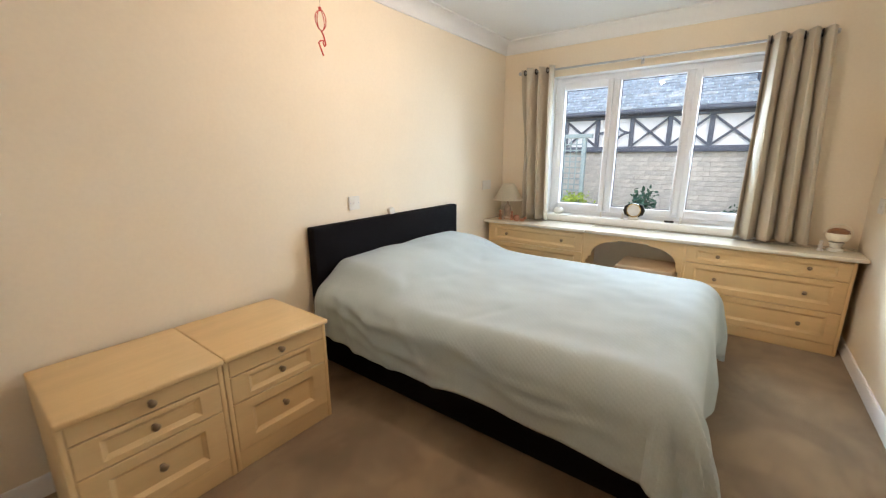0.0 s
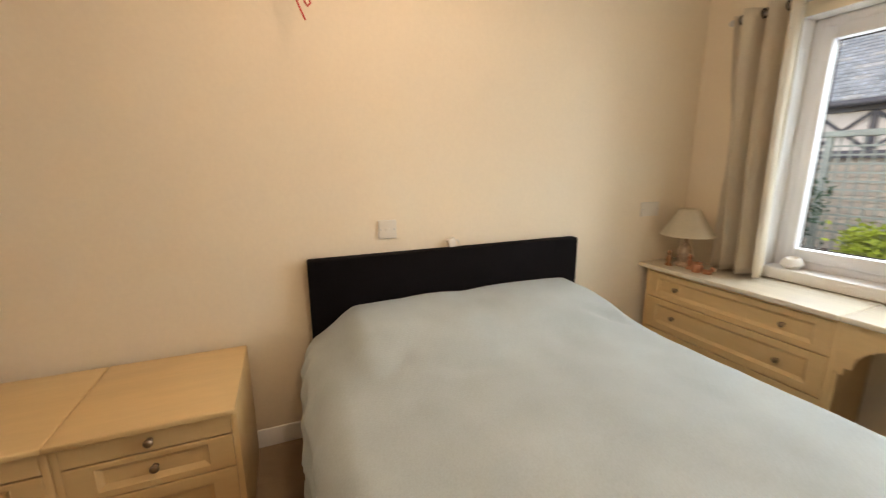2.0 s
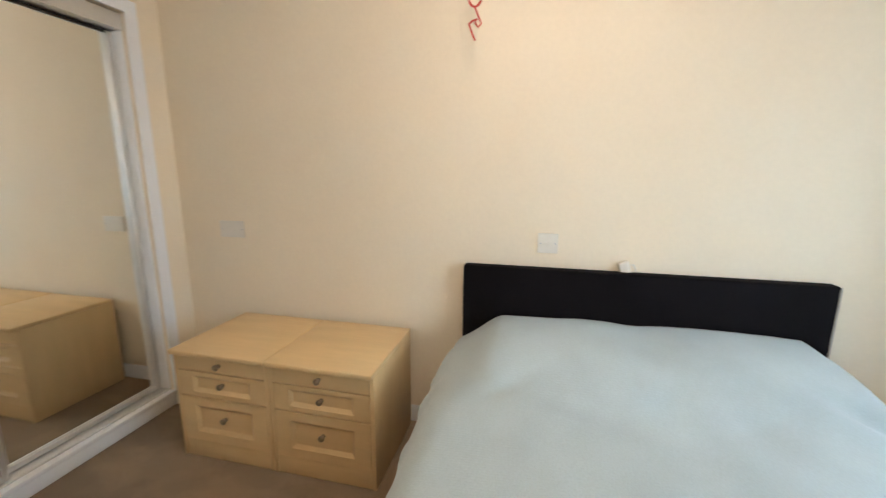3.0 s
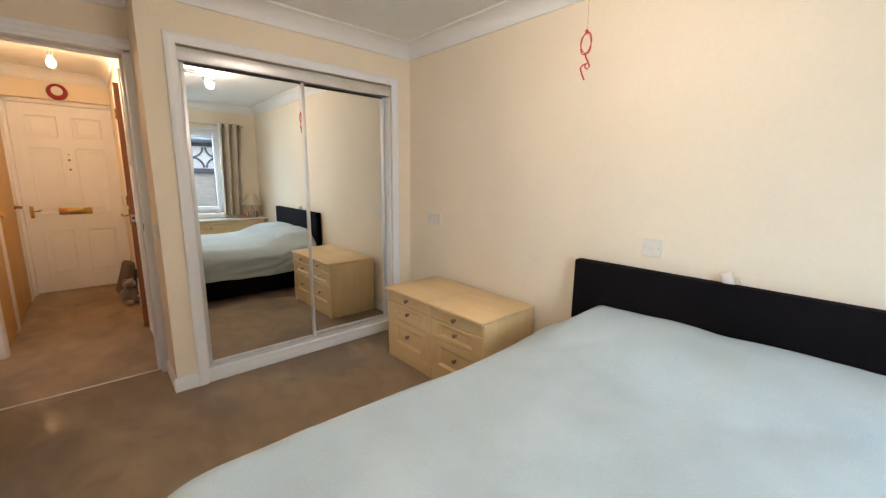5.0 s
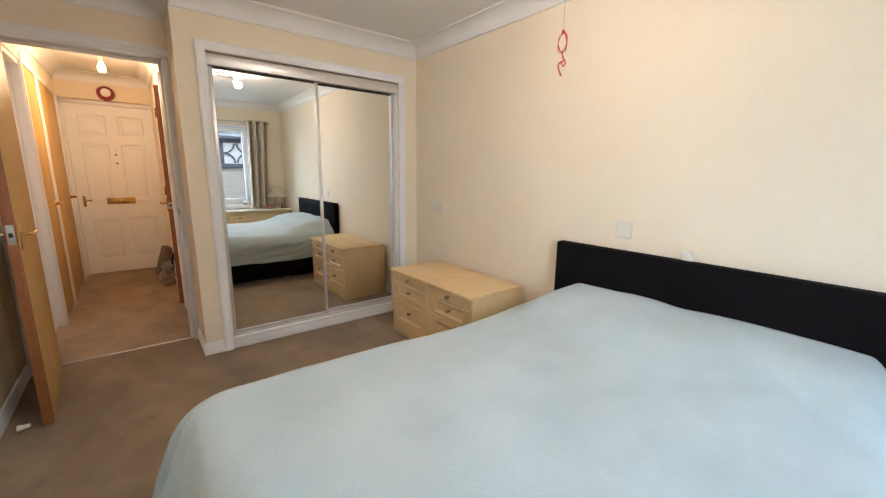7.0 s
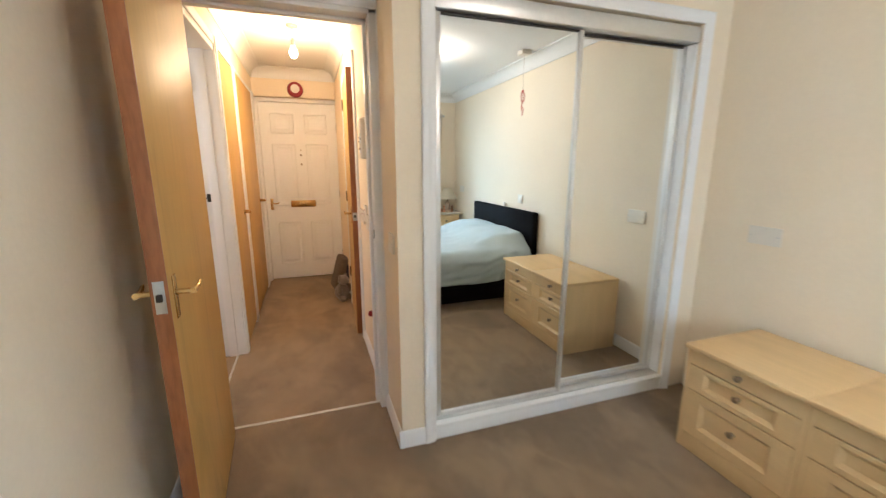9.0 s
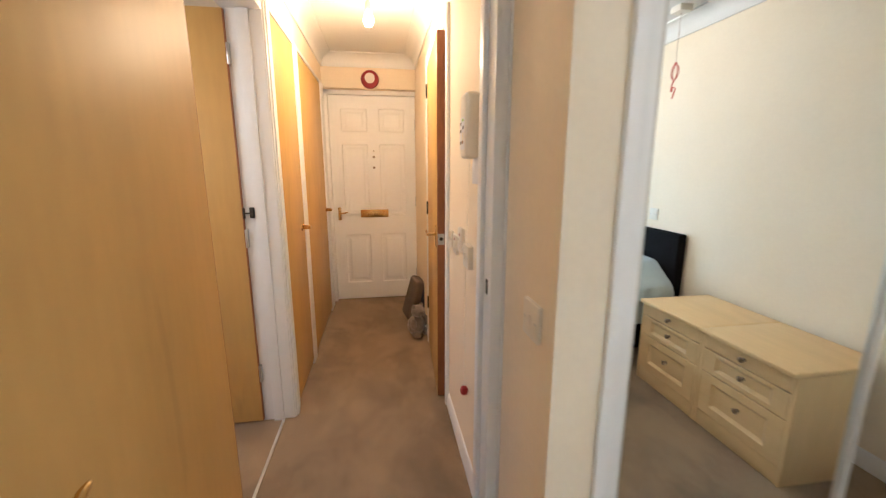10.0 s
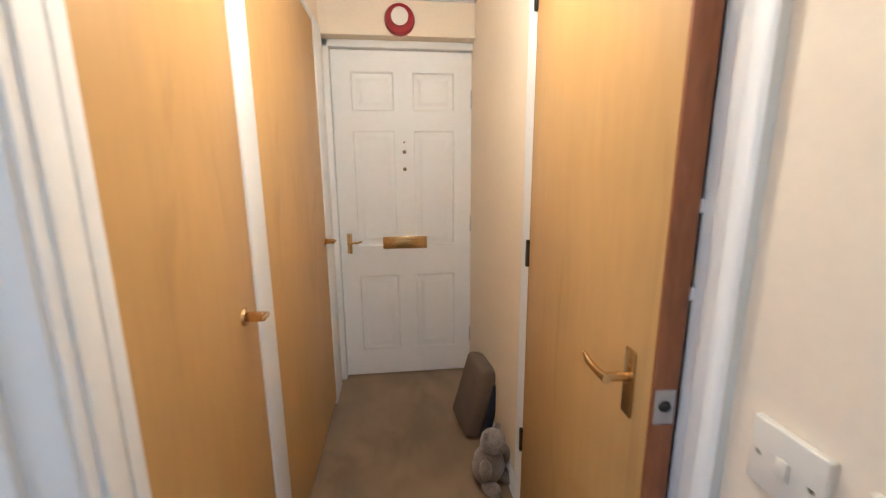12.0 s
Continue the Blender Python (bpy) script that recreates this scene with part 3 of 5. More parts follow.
# coverlet: one sheet laid over mattress and pillows, hanging down on three sides
def cover_mesh():
    bm = bmesh.new()
    na, nb = 120, 150
    hx0, hx1, hy0, hy1, top = -1.565, 0.31, 1.615, 3.135, 0.528
    r = 0.115
    grid = []

    def bend(d):
        """Way out and way down of cloth that has passed the edge by d."""
        if d <= 0:
            return 0.0, 0.0
        q = r * math.pi / 2
        if d < q:
            a = d / r
            return r * math.sin(a), r * (1 - math.cos(a))
        return r, r + d - q

    for i in range(na + 1):
        a = i / na
        row = []
        for j in range(nb + 1):
            b = j / nb
            lx = hx1 - r - hx0
            sx = a * (lx + 0.50)
            wy = hy1 - hy0 - 2 * r
            drop_side = 0.345 + 0.012 * math.sin(a * 9) + 0.03 * a
            sy = (b - 0.5) * (wy + 2 * drop_side)
            da, db = sx - lx, abs(sy) - wy / 2
            ox, dx = bend(da)
            oy, dy = bend(db)
            sgn = 1 if sy > 0 else -1
            x = hx0 + min(sx, lx) + ox
            y = (hy0 + hy1) / 2 + sgn * (min(abs(sy), wy / 2) + oy)
            down = (dx ** 3 + dy ** 3) ** (1 / 3)
            # loose folds of the hanging part
            hang = min(1.0, max(0.0, down - 0.06) / 0.25)
            if dy > dx:
                y += sgn * hang * (0.010 * math.sin(x * 5 + 1.0) + 0.006 * math.sin(x * 15 + sgn) + 0.018)
            else:
                x += hang * (0.022 * math.sin(y * 8 + 0.6) + 0.012 * math.sin(y * 19) + 0.025)
            # slack folds falling from the pillow corner
            if dy > dx and sgn < 0:
                for cx, lean, amp in ((-1.47, 0.35, 0.016), (-1.36, 0.55, 0.018), (-1.20, 0.85, 0.014), (-0.98, 1.1, 0.010)):
                    y -= amp * math.exp(-((x - cx - lean * down) / 0.035) ** 2) * min(1.0, down / 0.08)
                # long slack swags along the side
                for d0, k, x0, x1, amp in ((0.045, 0.10, -1.5, -0.75, 0.014), (0.10, 0.16, -1.5, -0.55, 0.016), (0.20, 0.10, -1.45, -0.35, 0.013), (0.07, 0.14, -0.75, 0.0, 0.009), (0.17, 0.05, -0.6, 0.15, 0.009)):
                    s = (x - x0) / (x1 - x0)
                    if 0 < s < 1:
                        y -= amp * math.sin(s * math.pi) ** 0.7 * math.exp(-((down - d0 - k * (x - x0) + 0.015 * math.sin(s * 9)) / 0.022) ** 2)
            if da > 0 and db > 0:
                k = min(da, db) * 0.55
                turn = math.atan2(da, db)
                flute = 0.030 * math.sin(turn * 14 + 0.5) * min(1.0, down / 0.25)
                x, y = x + flute * math.sin(turn), y + sgn * flute * math.cos(turn)
                push = (0.45, 0.35) if sgn < 0 else (0.10, 0.10)
                x, y = x + k * push[0], y + sgn * k * push[1]
                down += k * 0.42
            px = x - hx0
            fill = 1 / (1 + math.exp((px - 0.42) / 0.075))          # pillows under the head end
            edge = max(0.0, min(1.0, (0.05 - db) / (0.17 if sgn < 0 else 0.105)))
            edge = edge * edge * (3 - 2 * edge)
            crown = 0.022 * (1 - (2 * (y - hy0) / (hy1 - hy0) - 1) ** 2)
            dip = 0.009 * math.exp(-((y - 2.37) / 0.10) ** 2)
            z = top + edge * (fill * (0.112 - dip)) + max(0.0, 1 - hang * 3) * crown - down + fill * 0.022 * (1 - edge)
            z += 0.006 * noise.noise(Vector((x * 3.2, y * 3.2, 0.3))) + 0.003 * noise.noise(Vector((x * 9, y * 9, 4.0)))
            # the mattress edge keeps its height towards the foot
            lift = min(1.0, max(0.0, (x + 0.75) / 0.6))
            z += 0.022 * math.exp(-((y - 1.70) / 0.10) ** 2) * lift * lift * (3 - 2 * lift) * max(0.0, 1 - hang * 2)
            # soft creases round the foot of the pillows
            for cx, cy, lean, wide, amp in ((-1.14, 2.90, 0.7, 0.13, 0.020), (-1.06, 2.62, -0.5, 0.16, 0.007), (-1.10, 1.90, -0.8, 0.14, 0.012), (-1.02, 2.15, 0.3, 0.18, 0.006), (-0.55, 1.85, 0.5, 0.2, 0.006)):
                off, along = (x - cx) - lean * (y - cy), (y - cy) + lean * (x - cx)
                z -= amp * math.exp(-(off / 0.035) ** 2 - (along / wide) ** 2) * max(0.0, 1 - 4 * down)
            row.append(bm.verts.new((x, y, max(z, 0.012))))
        grid.append(row)
    for i in range(na):
        for j in range(nb):
            bm.faces.new((grid[i][j], grid[i + 1][j], grid[i + 1][j + 1], grid[i][j + 1]))
    return bm


cover = solid("bedspread", cover_mesh(), COVER, "pale green ribbed bedspread pulled over pillows on the bed", "bedspread")
mod = cover.modifiers.new("thickness", "SOLIDIFY")
mod.thickness, mod.offset = 0.006, -1

# ---- drawer units ----
def drawer_unit(name, m, w, d, h, drawers, plinth, label, group, knobs, knob_size=1.0, top=False):
    """Faces -y, its front left foot at the origin. drawers: (low, high, border)."""
    u = thing(name, m, label, "chest of drawers", group)
    t = 0.018
    part("side_panel", boxes(((0, 0.0, 0), (t, d, h), 0.002)), LIMED_V, u)
    part("side_panel", boxes(((w - t, 0.0, 0), (w, d, h), 0.002)), LIMED_V, u)
    part("back_panel", boxes(((t, d - 0.01, plinth), (w - t, d, h))), LIMED_V, u)
    part("cross_rail", boxes(((t, 0.012, h - t), (w - t, d - 0.01, h))), LIMED, u)
    part("base_panel", boxes(((t, 0.012, plinth), (w - t, d - 0.01, plinth + t))), LIMED, u)
    part("plinth", boxes(((t, 0.004, 0), (w - t, 0.022, plinth), 0.002)), LIMED, u)
    if top:
        part("top", boxes(((-0.0008, -0.024, h), (w + 0.0008, d, h + 0.022), 0.006, 3)), LIMED, u)
    for lo, hi, border, heights in drawers:
        bm = framed_front(bmesh.new(), w - 2 * t - 0.002, hi - lo - 0.002, border)
        dr = part("drawer", bm, LIMED, u, smooth=False)
        dr.location = (t + 0.001, 0.017, lo + 0.001)
        for k, kz in [(k, kz) for k in knobs for kz in (heights or ((lo + hi) / 2,))]:
            kn = lathe(bmesh.new(), [(r * knob_size, z * knob_size) for r, z in KNOB], pose(0, 0, 0, 90, 0, 0), 16)
            o = part("knob", kn, PEWTER, dr, "turned dark metal knob")
            o.location = (k * (w - 2 * t - 0.002), -0.018 + (0.0105 if border else 0), kz - lo - 0.001)
    return u


# margins of the sunk panel: sides, below, above
CH = [(0.085, 0.300, (0.07, 0.045, 0.04), (0.204,)), (0.303, 0.420, (0.07, 0.022, 0.016), (0.366,)), (0.424, 0.498, None, (0.462,))]
for y0, y1 in ((0.455, 0.9225), (0.9235, 1.391)):
    drawer_unit("bedside_chest", pose(-1.165, y0 + 0.001, 0, 0, 0, 90), y1 - y0 - 0.002, 0.455, 0.498, CH, 0.083,
                "cream three-drawer bedside chest standing beside its twin", "pair of bedside chests", (0.5,), 1.0, True)

DF, DT = 3.665, 0.628
DL = [(0.075, 0.255, (0.06, 0.04, 0.035), ()), (0.258, 0.452, (0.06, 0.04, 0.035), ()), (0.455, 0.612, (0.06, 0.03, 0.03), ())]
drawer_unit("drawer_unit", pose(-1.605, DF, 0), 0.935, 0.33, DT, DL, 0.072, "cream fitted drawer unit under the window worktop", "fitted drawers under the window", (0.2, 0.8))
drawer_unit("drawer_unit", pose(0.055, DF, 0), 0.90, 0.33, DT, [(0.075, 0.285, (0.06, 0.045, 0.035), ()), (0.288, 0.492, (0.06, 0.045, 0.035), ()), (0.495, 0.616, (0.06, 0.025, 0.028), ())], 0.072,
            "wide cream fitted drawer unit under the window worktop", "fitted drawers under the window", (0.22, 0.78))

# kneehole apron between the units
kx0, kx1 = -0.67, 0.055
mid = (kx0 + kx1) / 2 + 0.01
arc_w = (kx1 - kx0) / 2 - 0.05
low = [(kx0, 0.40), (kx0 + 0.034, 0.40), (kx0 + 0.036, 0.43), (mid - arc_w - 0.001, 0.435)]
low += [(mid - arc_w + 0.20 * (1 - math.cos(a)), 0.445 + 0.13 * math.sin(a)) for a in [radians(90) * k / 10 for k in range(11)]]
low += [(mid - arc_w + 0.201, 0.588), (mid + arc_w - 0.201, 0.588)]
low += [(mid + arc_w - 0.20 * (1 - math.cos(a)), 0.445 + 0.13 * math.sin(a)) for a in [radians(90) * k / 10 for k in range(10, -1, -1)]]
low += [(mid + arc_w + 0.001, 0.435), (kx1 - 0.036, 0.43), (kx1 - 0.034, 0.40), (kx1, 0.40)]
desk = thing("dressing_table_apron", pose(mid, DF, 0), "cream arched kneehole of the fitted dressing table", "dressing table", kind="")
bm = bmesh.new()
cols_v = [[bm.verts.new((x - mid, y, z)) for y, z in ((0.0, zl), (0.0, DT), (0.02, DT), (0.02, zl))] for x, zl in low]
for a, b in zip(cols_v, cols_v[1:]):
    for k in range(4):
        bm.faces.new((a[k], a[(k + 1) % 4], b[(k + 1) % 4], b[k]))
bm.faces.new(cols_v[0])
bm.faces.new(cols_v[-1][::-1])
part("apron", bm, LIMED, desk, smooth=False)
part("pilaster", boxes(((kx0 - mid, 0, 0), (kx0 - mid + 0.02, 0.02, 0.41), 0.002)), LIMED_V, desk)
part("pilaster", boxes(((kx1 - mid - 0.02, 0, 0), (kx1 - mid, 0.02, 0.41), 0.002)), LIMED_V, desk)
worktop = thing("worktop", pose(0, 3.8, DT), "long glossy cream worktop running under the window over drawers", "worktop")
for x0, x1 in ((XW + 0.003, -0.672), (-0.668, XE - 0.003)):
    part("slab", boxes(((x0, -0.168, 0), (x1, YN - 0.002 - 3.8, 0.026), 0.007, 3)), WORKTOP, worktop)

# stool in the kneehole
stool = thing("stool", pose(-0.18, 3.70, 0), "cream upholstered dressing stool tucked in the kneehole", "stool")
part("seat", boxes(((-0.20, -0.20, 0.375), (0.20, 0.16, 0.435), 0.022, 4)), SEATPAD, stool, "beige padded seat")
part("apron_rail", boxes(((-0.195, -0.195, 0.31), (0.195, 0.155, 0.375), 0.004)), LIMED, stool)
for lx in (-0.19, 0.155):
    for ly in (-0.19, 0.115):
        part("leg", boxes(((lx, ly, 0), (lx + 0.036, ly + 0.036, 0.31), 0.004)), LIMED_V, stool)

# ---- sliding mirror wardrobe ----
ward = thing("sliding_wardrobe", pose(-0.775, 0.02, 0), "fitted wardrobe with two sliding mirror doors, closed", "wardrobe")
wc = -0.775
part("top_track", boxes(((OX0 + 0.002 - wc, -0.055, 1.905), (OX1 - 0.002 - wc, 0.042, OZ1 - 0.010), 0.003)), SILVER, ward, "pale metal head track")
part("bottom_track", boxes(((OX0 + 0.002 - wc, -0.055, OZ0 + 0.001), (OX1 - 0.002 - wc, 0.030, OZ0 + 0.010), 0.002)), SILVER, ward)
part("side_jamb", boxes(((OX0 + 0.001 - wc, -0.055, OZ0 + 0.010), (OX0 + 0.012 - wc, 0.034, 1.905), 0.003)), GLOSS, ward)
part("side_jamb", boxes(((OX1 - 0.012 - wc, -0.055, OZ0 + 0.010), (OX1 - 0.001 - wc, 0.034, 1.905), 0.003)), GLOSS, ward)
for x0, x1, y in ((-0.795, -0.089, 0.012), (-1.459, -0.765, -0.026)):
    dz0, dz1 = OZ0 + 0.014, 1.9
    d = part("mirror_door", boxes(((x0 - wc, y - 0.012, dz0), (x1 - wc, y - 0.006, dz1))), DARK, ward, "tall sliding mirror door")
    part("mirror", boxes(((x0 + 0.004 - wc, y - 0.005, dz0 + 0.004), (x1 - 0.004 - wc, y, dz1 - 0.004))), MIRROR, d, smooth=False)
    for sx in (x0, x1 - 0.022):
        part("stile", boxes(((sx - wc, y - 0.008, dz0), (sx + 0.022 - wc, y + 0.010, dz1), 0.003)), SILVER, d, "slim pale metal edge")
    part("bottom_rail", boxes(((x0 + 0.022 - wc, y - 0.008, dz0), (x1 - 0.022 - wc, y + 0.008, dz0 + 0.022), 0.003)), SILVER, d)
    # rail coloured dark to draw the shadow gap below the head track
    part("top_rail", boxes(((x0 + 0.022 - wc, y - 0.008, dz1 - 0.010), (x1 - 0.022 - wc, y + 0.006, dz1), 0.002)), DARK, d, "slim top rail, dark for the shade under the track")

# ---- doors ----
def lever(parent, m, flip=1, plate=True):
    """Scrolled brass lever on a back plate; facing -y, pointing along +x times flip."""
    h = part("door_handle", boxes(((-0.015, -0.005, -0.062), (0.015, 0.0, 0.062), 0.004)) if plate else lathe(bmesh.new(), ((0, 0.008), (0.022, 0.007), (0.025, 0), (0, 0)), pose(0, 0, 0, 90)), BRASS, parent, "polished brass lever handle")
    h.matrix_local = m
    bm = tube(bmesh.new(), [(0, -0.004, 0.012), (0, -0.046, 0.012)], 0.008, 10)
    tube(bm, [(-0.008 * flip, -0.046, 0.012), (0.025 * flip, -0.048, 0.010), (0.05 * flip, -0.049, 0.011), (0.060 * flip, -0.050, 0.013), (0.070 * flip, -0.050, 0.018), (0.080 * flip, -0.050, 0.020)],
         [0.009, 0.007, 0.007, 0.0065, 0.0055, 0.003], 10)
    part("lever", bm, BRASS, h)
    return h


def flush_door(name, m, w, h, label, edge=True):
    """Flush veneer leaf; hinge at the origin, leaf along +x, faces at y 0 (front, -y side) and y 0.042."""
    d = thing(name, m, label, "door")
    part("leaf", boxes(((0.004, 0.0, 0.0), (w - 0.006, 0.042, h), 0.001)), OAK, d)
    part("edge_lipping", boxes(((w - 0.006, 0.0004, 0.0), (w, 0.0416, h), 0.001)), LIPPING, d, "reddish brown edge")
    part("edge_lipping", boxes(((0.0, 0.0004, 0.0), (0.004, 0.0416, h), 0.001)), LIPPING, d, "reddish brown edge")
    return d


ang = math.degrees(math.atan2(0.482 + 0.268, 0.80 - 0.850))
bdoor = flush_door("bedroom_door", pose(0.850, -0.268, 0.012, 0, 0, ang) @ Matrix.Diagonal((1, -1, 1, 1)), 0.752, 1.945,
                   "honey veneer flush bedroom door standing open against the wall")
lever(bdoor, pose(0.695, 0.0, 0.93), -1)
lever(bdoor, pose(0.695, 0.042, 0.93) @ Matrix.Diagonal((1, -1, 1, 1)), -1)
part("latch_plate", boxes(((0.7515, 0.008, 0.90), (0.7535, 0.034, 0.99), 0.001)), STEEL, bdoor, "steel latch plate")
part("latch", boxes(((0.752, 0.014, 0.935), (0.764, 0.028, 0.955), 0.002)), DARK, bdoor)

# side room door, open at a right angle
sdoor = flush_door("side_room_door", pose(1.075, -1.182, 0.012, 0, 0, 0) @ Matrix.Diagonal((1, -1, 1, 1)), 0.96, 1.965, "honey veneer flush door standing open into the side room")
for hz in (0.22, 0.922, 1.74):
    part("hinge", boxes(((-0.012, -0.004, hz), (0.0, 0.03, hz + 0.09), 0.002)), STEEL, sdoor, "grey steel hinge")
closer = part("door_closer", boxes(((-0.050, -0.004, 1.065), (-0.030, 0.014, 1.115), 0.003)), DARK, sdoor, "dark concealed chain closer")
part("closer_plate", boxes(((-0.006, -0.002, 1.062), (0.0008, 0.016, 1.112), 0.002)), DARK, closer)
part("closer_rod", tube(bmesh.new(), [(-0.031, 0.006, 1.088), (-0.005, 0.007, 1.088)], 0.0035, 8), DARK, closer)

# ajar door on the other side of the hall
ang = math.degrees(math.atan2(0.715, 0.036))
rdoor = flush_door("bathroom_door", pose(0.105, -1.985, 0.012, 0, 0, ang) @ pose(0, -0.0, 0), 0.715, 1.955,
                   "honey veneer flush door standing ajar in the hall")
lever(rdoor, pose(0.650, 0.0, 0.93), -1)
part("latch_plate", boxes(((0.7145, 0.004, 0.893), (0.7165, 0.038, 0.953), 0.001)), STEEL, rdoor, "steel latch plate")
part("latch", lathe(bmesh.new(), ((0, 0.004), (0.008, 0.004), (0.010, 0.0), (0, 0.0)), pose(0.7166, 0.021, 0.925, 0, 90, 0), 16), DARK, rdoor)
for hz in (0.28, 0.98, 1.76):
    part("hinge", boxes(((-0.008, -0.010, hz), (0.008, 0.004, hz + 0.09), 0.003)), DARK, rdoor, "dark steel hinge")

# hall cupboards
setting("trim_cupboard", boxes(((XL - 0.012, -1.92, 0), (XL + 0.05, -1.803, 2.045), 0.004), ((XL - 0.012, -1.305, 0), (XL + 0.05, -1.276, 2.045), 0.004),
                               ((XL - 0.012, YF + 0.002, 0), (XL + 0.05, -2.84, 2.045), 0.004), ((XL - 0.010, -2.84, 2.022), (XL + 0.05, -1.305, 2.045), 0.003)), GLOSS, "white painted posts between the cupboard doors")
for y0, y1, inset in ((-1.80, -1.308, 0.083), (-2.837, -1.923, 0.035)):
    c = thing("cupboard_door", pose(XL - 0.006, y1, 0.03), "honey veneer flush hall cupboard door, closed", "cupboard door", "hall cupboard doors")
    part("leaf", boxes(((0, y0 - y1, 0), (0.04, 0, 1.985), 0.002)), OAK, c)
    k = part("knob_rose", lathe(bmesh.new(), ((0, 0.008), (0.02, 0.007), (0.023, 0), (0, 0)), pose(0, y0 - y1 + inset, 0.925, 0, -90, 0), 20), BRASS, c, "brass rose")
    part("thumb_turn", boxes(((-0.05, y0 - y1 + inset - 0.007, 0.912), (-0.006, y0 - y1 + inset + 0.007, 0.938), 0.006, 3), ((-0.055, y0 - y1 + inset - 0.020, 0.918), (-0.04, y0 - y1 + inset + 0.020, 0.932), 0.005, 3)), BRASS, k)

# entrance door
fd = thing("entrance_door", pose(0.09 + 0.0, -3.14, 0.012), "white six-panel entrance door with brass furniture, closed", "door")
FW, FH = 0.80, 1.965
part("leaf", boxes(((0.0, -0.044, 0), (FW, -0.006, FH))), GLOSS, fd)
# moulded skin: rails and stiles proud of sunk panels
cols = ((0.105, 0.345), (0.455, 0.695))
rows = ((0.17, 0.66), (0.85, 1.53), (1.64, 1.85))
bm = bmesh.new()
xs = [0.0, cols[0][0], cols[0][1], cols[1][0], cols[1][1], FW]
zs = [0.0] + [v for r in rows for v in r] + [FH]
for i in range(5):
    for j in range(7):
        x0, x1, z0, z1 = xs[i], xs[i + 1], zs[j], zs[j + 1]
        rings = [((x0, z0), (x1, z0), (x1, z1), (x0, z1), 0.0)]
        if i % 2 and j % 2:
            for ins, y in ((0.010, -0.010), (0.024, -0.010), (0.05, -0.002)):
                rings.append(((x0 + ins, z0 + ins), (x1 - ins, z0 + ins), (x1 - ins, z1 - ins), (x0 + ins, z1 - ins), y))
        vr = [[bm.verts.new((p[0], r[4] + 0.002, p[1])) for p in r[:4]] for r in rings]
        for a, b in zip(vr, vr[1:]):
            for k in range(4):
                bm.faces.new((a[k], a[(k + 1) % 4], b[(k + 1) % 4], b[k]))
        bm.faces.new(vr[-1])
bmesh.ops.remove_doubles(bm, verts=bm.verts, dist=0.0005)
part("door_panels", bm, GLOSS, fd, smooth=False)
lb = part("letterbox", boxes(((0.275, 0.002, 0.83), (0.545, 0.010, 0.905), 0.004)), BRASS, fd, "polished brass letterbox")
part("flap", boxes(((0.29, 0.010, 0.842), (0.53, 0.016, 0.886), 0.004)), BRASS, lb)
lever(fd, Matrix.Translation((0.745, 0.002, 0.868)) @ pose(0, 0, 0, 0, 0, 180), 1)
for vz, vr in ((1.465, 0.006), (1.41, 0.011), (1.31, 0.011)):
    part("door_viewer", lathe(bmesh.new(), ((0, 0.008), (vr * 0.6, 0.008), (vr, 0.004), (vr, 0), (0, 0)), pose(0.40, 0.002, vz, -90, 0, 0), 16), PEWTER, fd, "small round brass viewer")
for hz in (0.2, 0.93, 1.66):
    part("hinge", boxes(((-0.006, -0.004, hz), (0.006, 0.012, hz + 0.1), 0.003)), STEEL, fd, "steel hinge")
setting("door_frame_4", boxes(((0.893, -3.17, 0), (XL, -3.10, 2.018), 0.003), ((XR - 0.004, -3.17, 1.98), (XL, -3.10, 2.018), 0.003),
                              ((XR - 0.006, -3.17, 0), (XR + 0.006, -3.142, 1.98), 0.002)), GLOSS, "white painted entrance door frame")

# ---- curtains ----
def curtain(x0, x1, x0b, x1b, folds, label):
    n, m = folds * 14, 26
    c = thing("curtain", pose((x0 + x1) / 2, 3.907, 0.672), label, "curtain", "pair of curtains")
    bm = bmesh.new()
    grid = []
    for j in range(m + 1):
        v = j / m
        row = []
        for i in range(n + 1):
            u = i / n
            ph = u * folds * math.tau
            bx = (x0b + (x1b - x0b) * u) * (1 - v) + (x0 + (x1 - x0) * u) * v - (x0 + x1) / 2
            amp = 0.078 + 0.004 * (1 - v)
            sn = math.sin(ph + 0.25 * math.sin(v * 3 + u * 4))
            sn = (sn - 0.22) / 1.22 if sn < 0.22 else (sn - 0.22) / 0.78
            y = amp * math.copysign(abs(sn) ** 0.5, sn) + 0.008 * math.sin(ph * 0.5 + v * 2)
            sway = 0.010 * math.sin(v * 2.6 + u * 3) * (1 - v)
            row.append(bm.verts.new((bx + 0.010 * math.sin(2 * ph) + sway, y, v * 1.352)))
        grid.append(row)
    for j in range(m):
        for i in range(n):
            bm.faces.new((grid[j][i], grid[j][i + 1], grid[j + 1][i + 1], grid[j + 1][i]))
    p = part("cloth", bm, CURTAIN, c)
    s = p.modifiers.new("thickness", "SOLIDIFY")
    s.thickness = 0.003
    for k in range(folds * 2):
        u = (k + 0.5) / (folds * 2)
        bmr = bmesh.new()
        ring = [(0.0, 0.021 * math.cos(a), 0.021 * math.sin(a)) for a in [math.tau * q / 16 for q in range(17)]]
        tube(bmr, ring, 0.005, 6)
        e = part("eyelet", bmr, DARK, c, "dark metal eyelet")
        e.location = ((x0 + (x1 - x0) * u) - (x0 + x1) / 2, 0, 1.325)
    return c


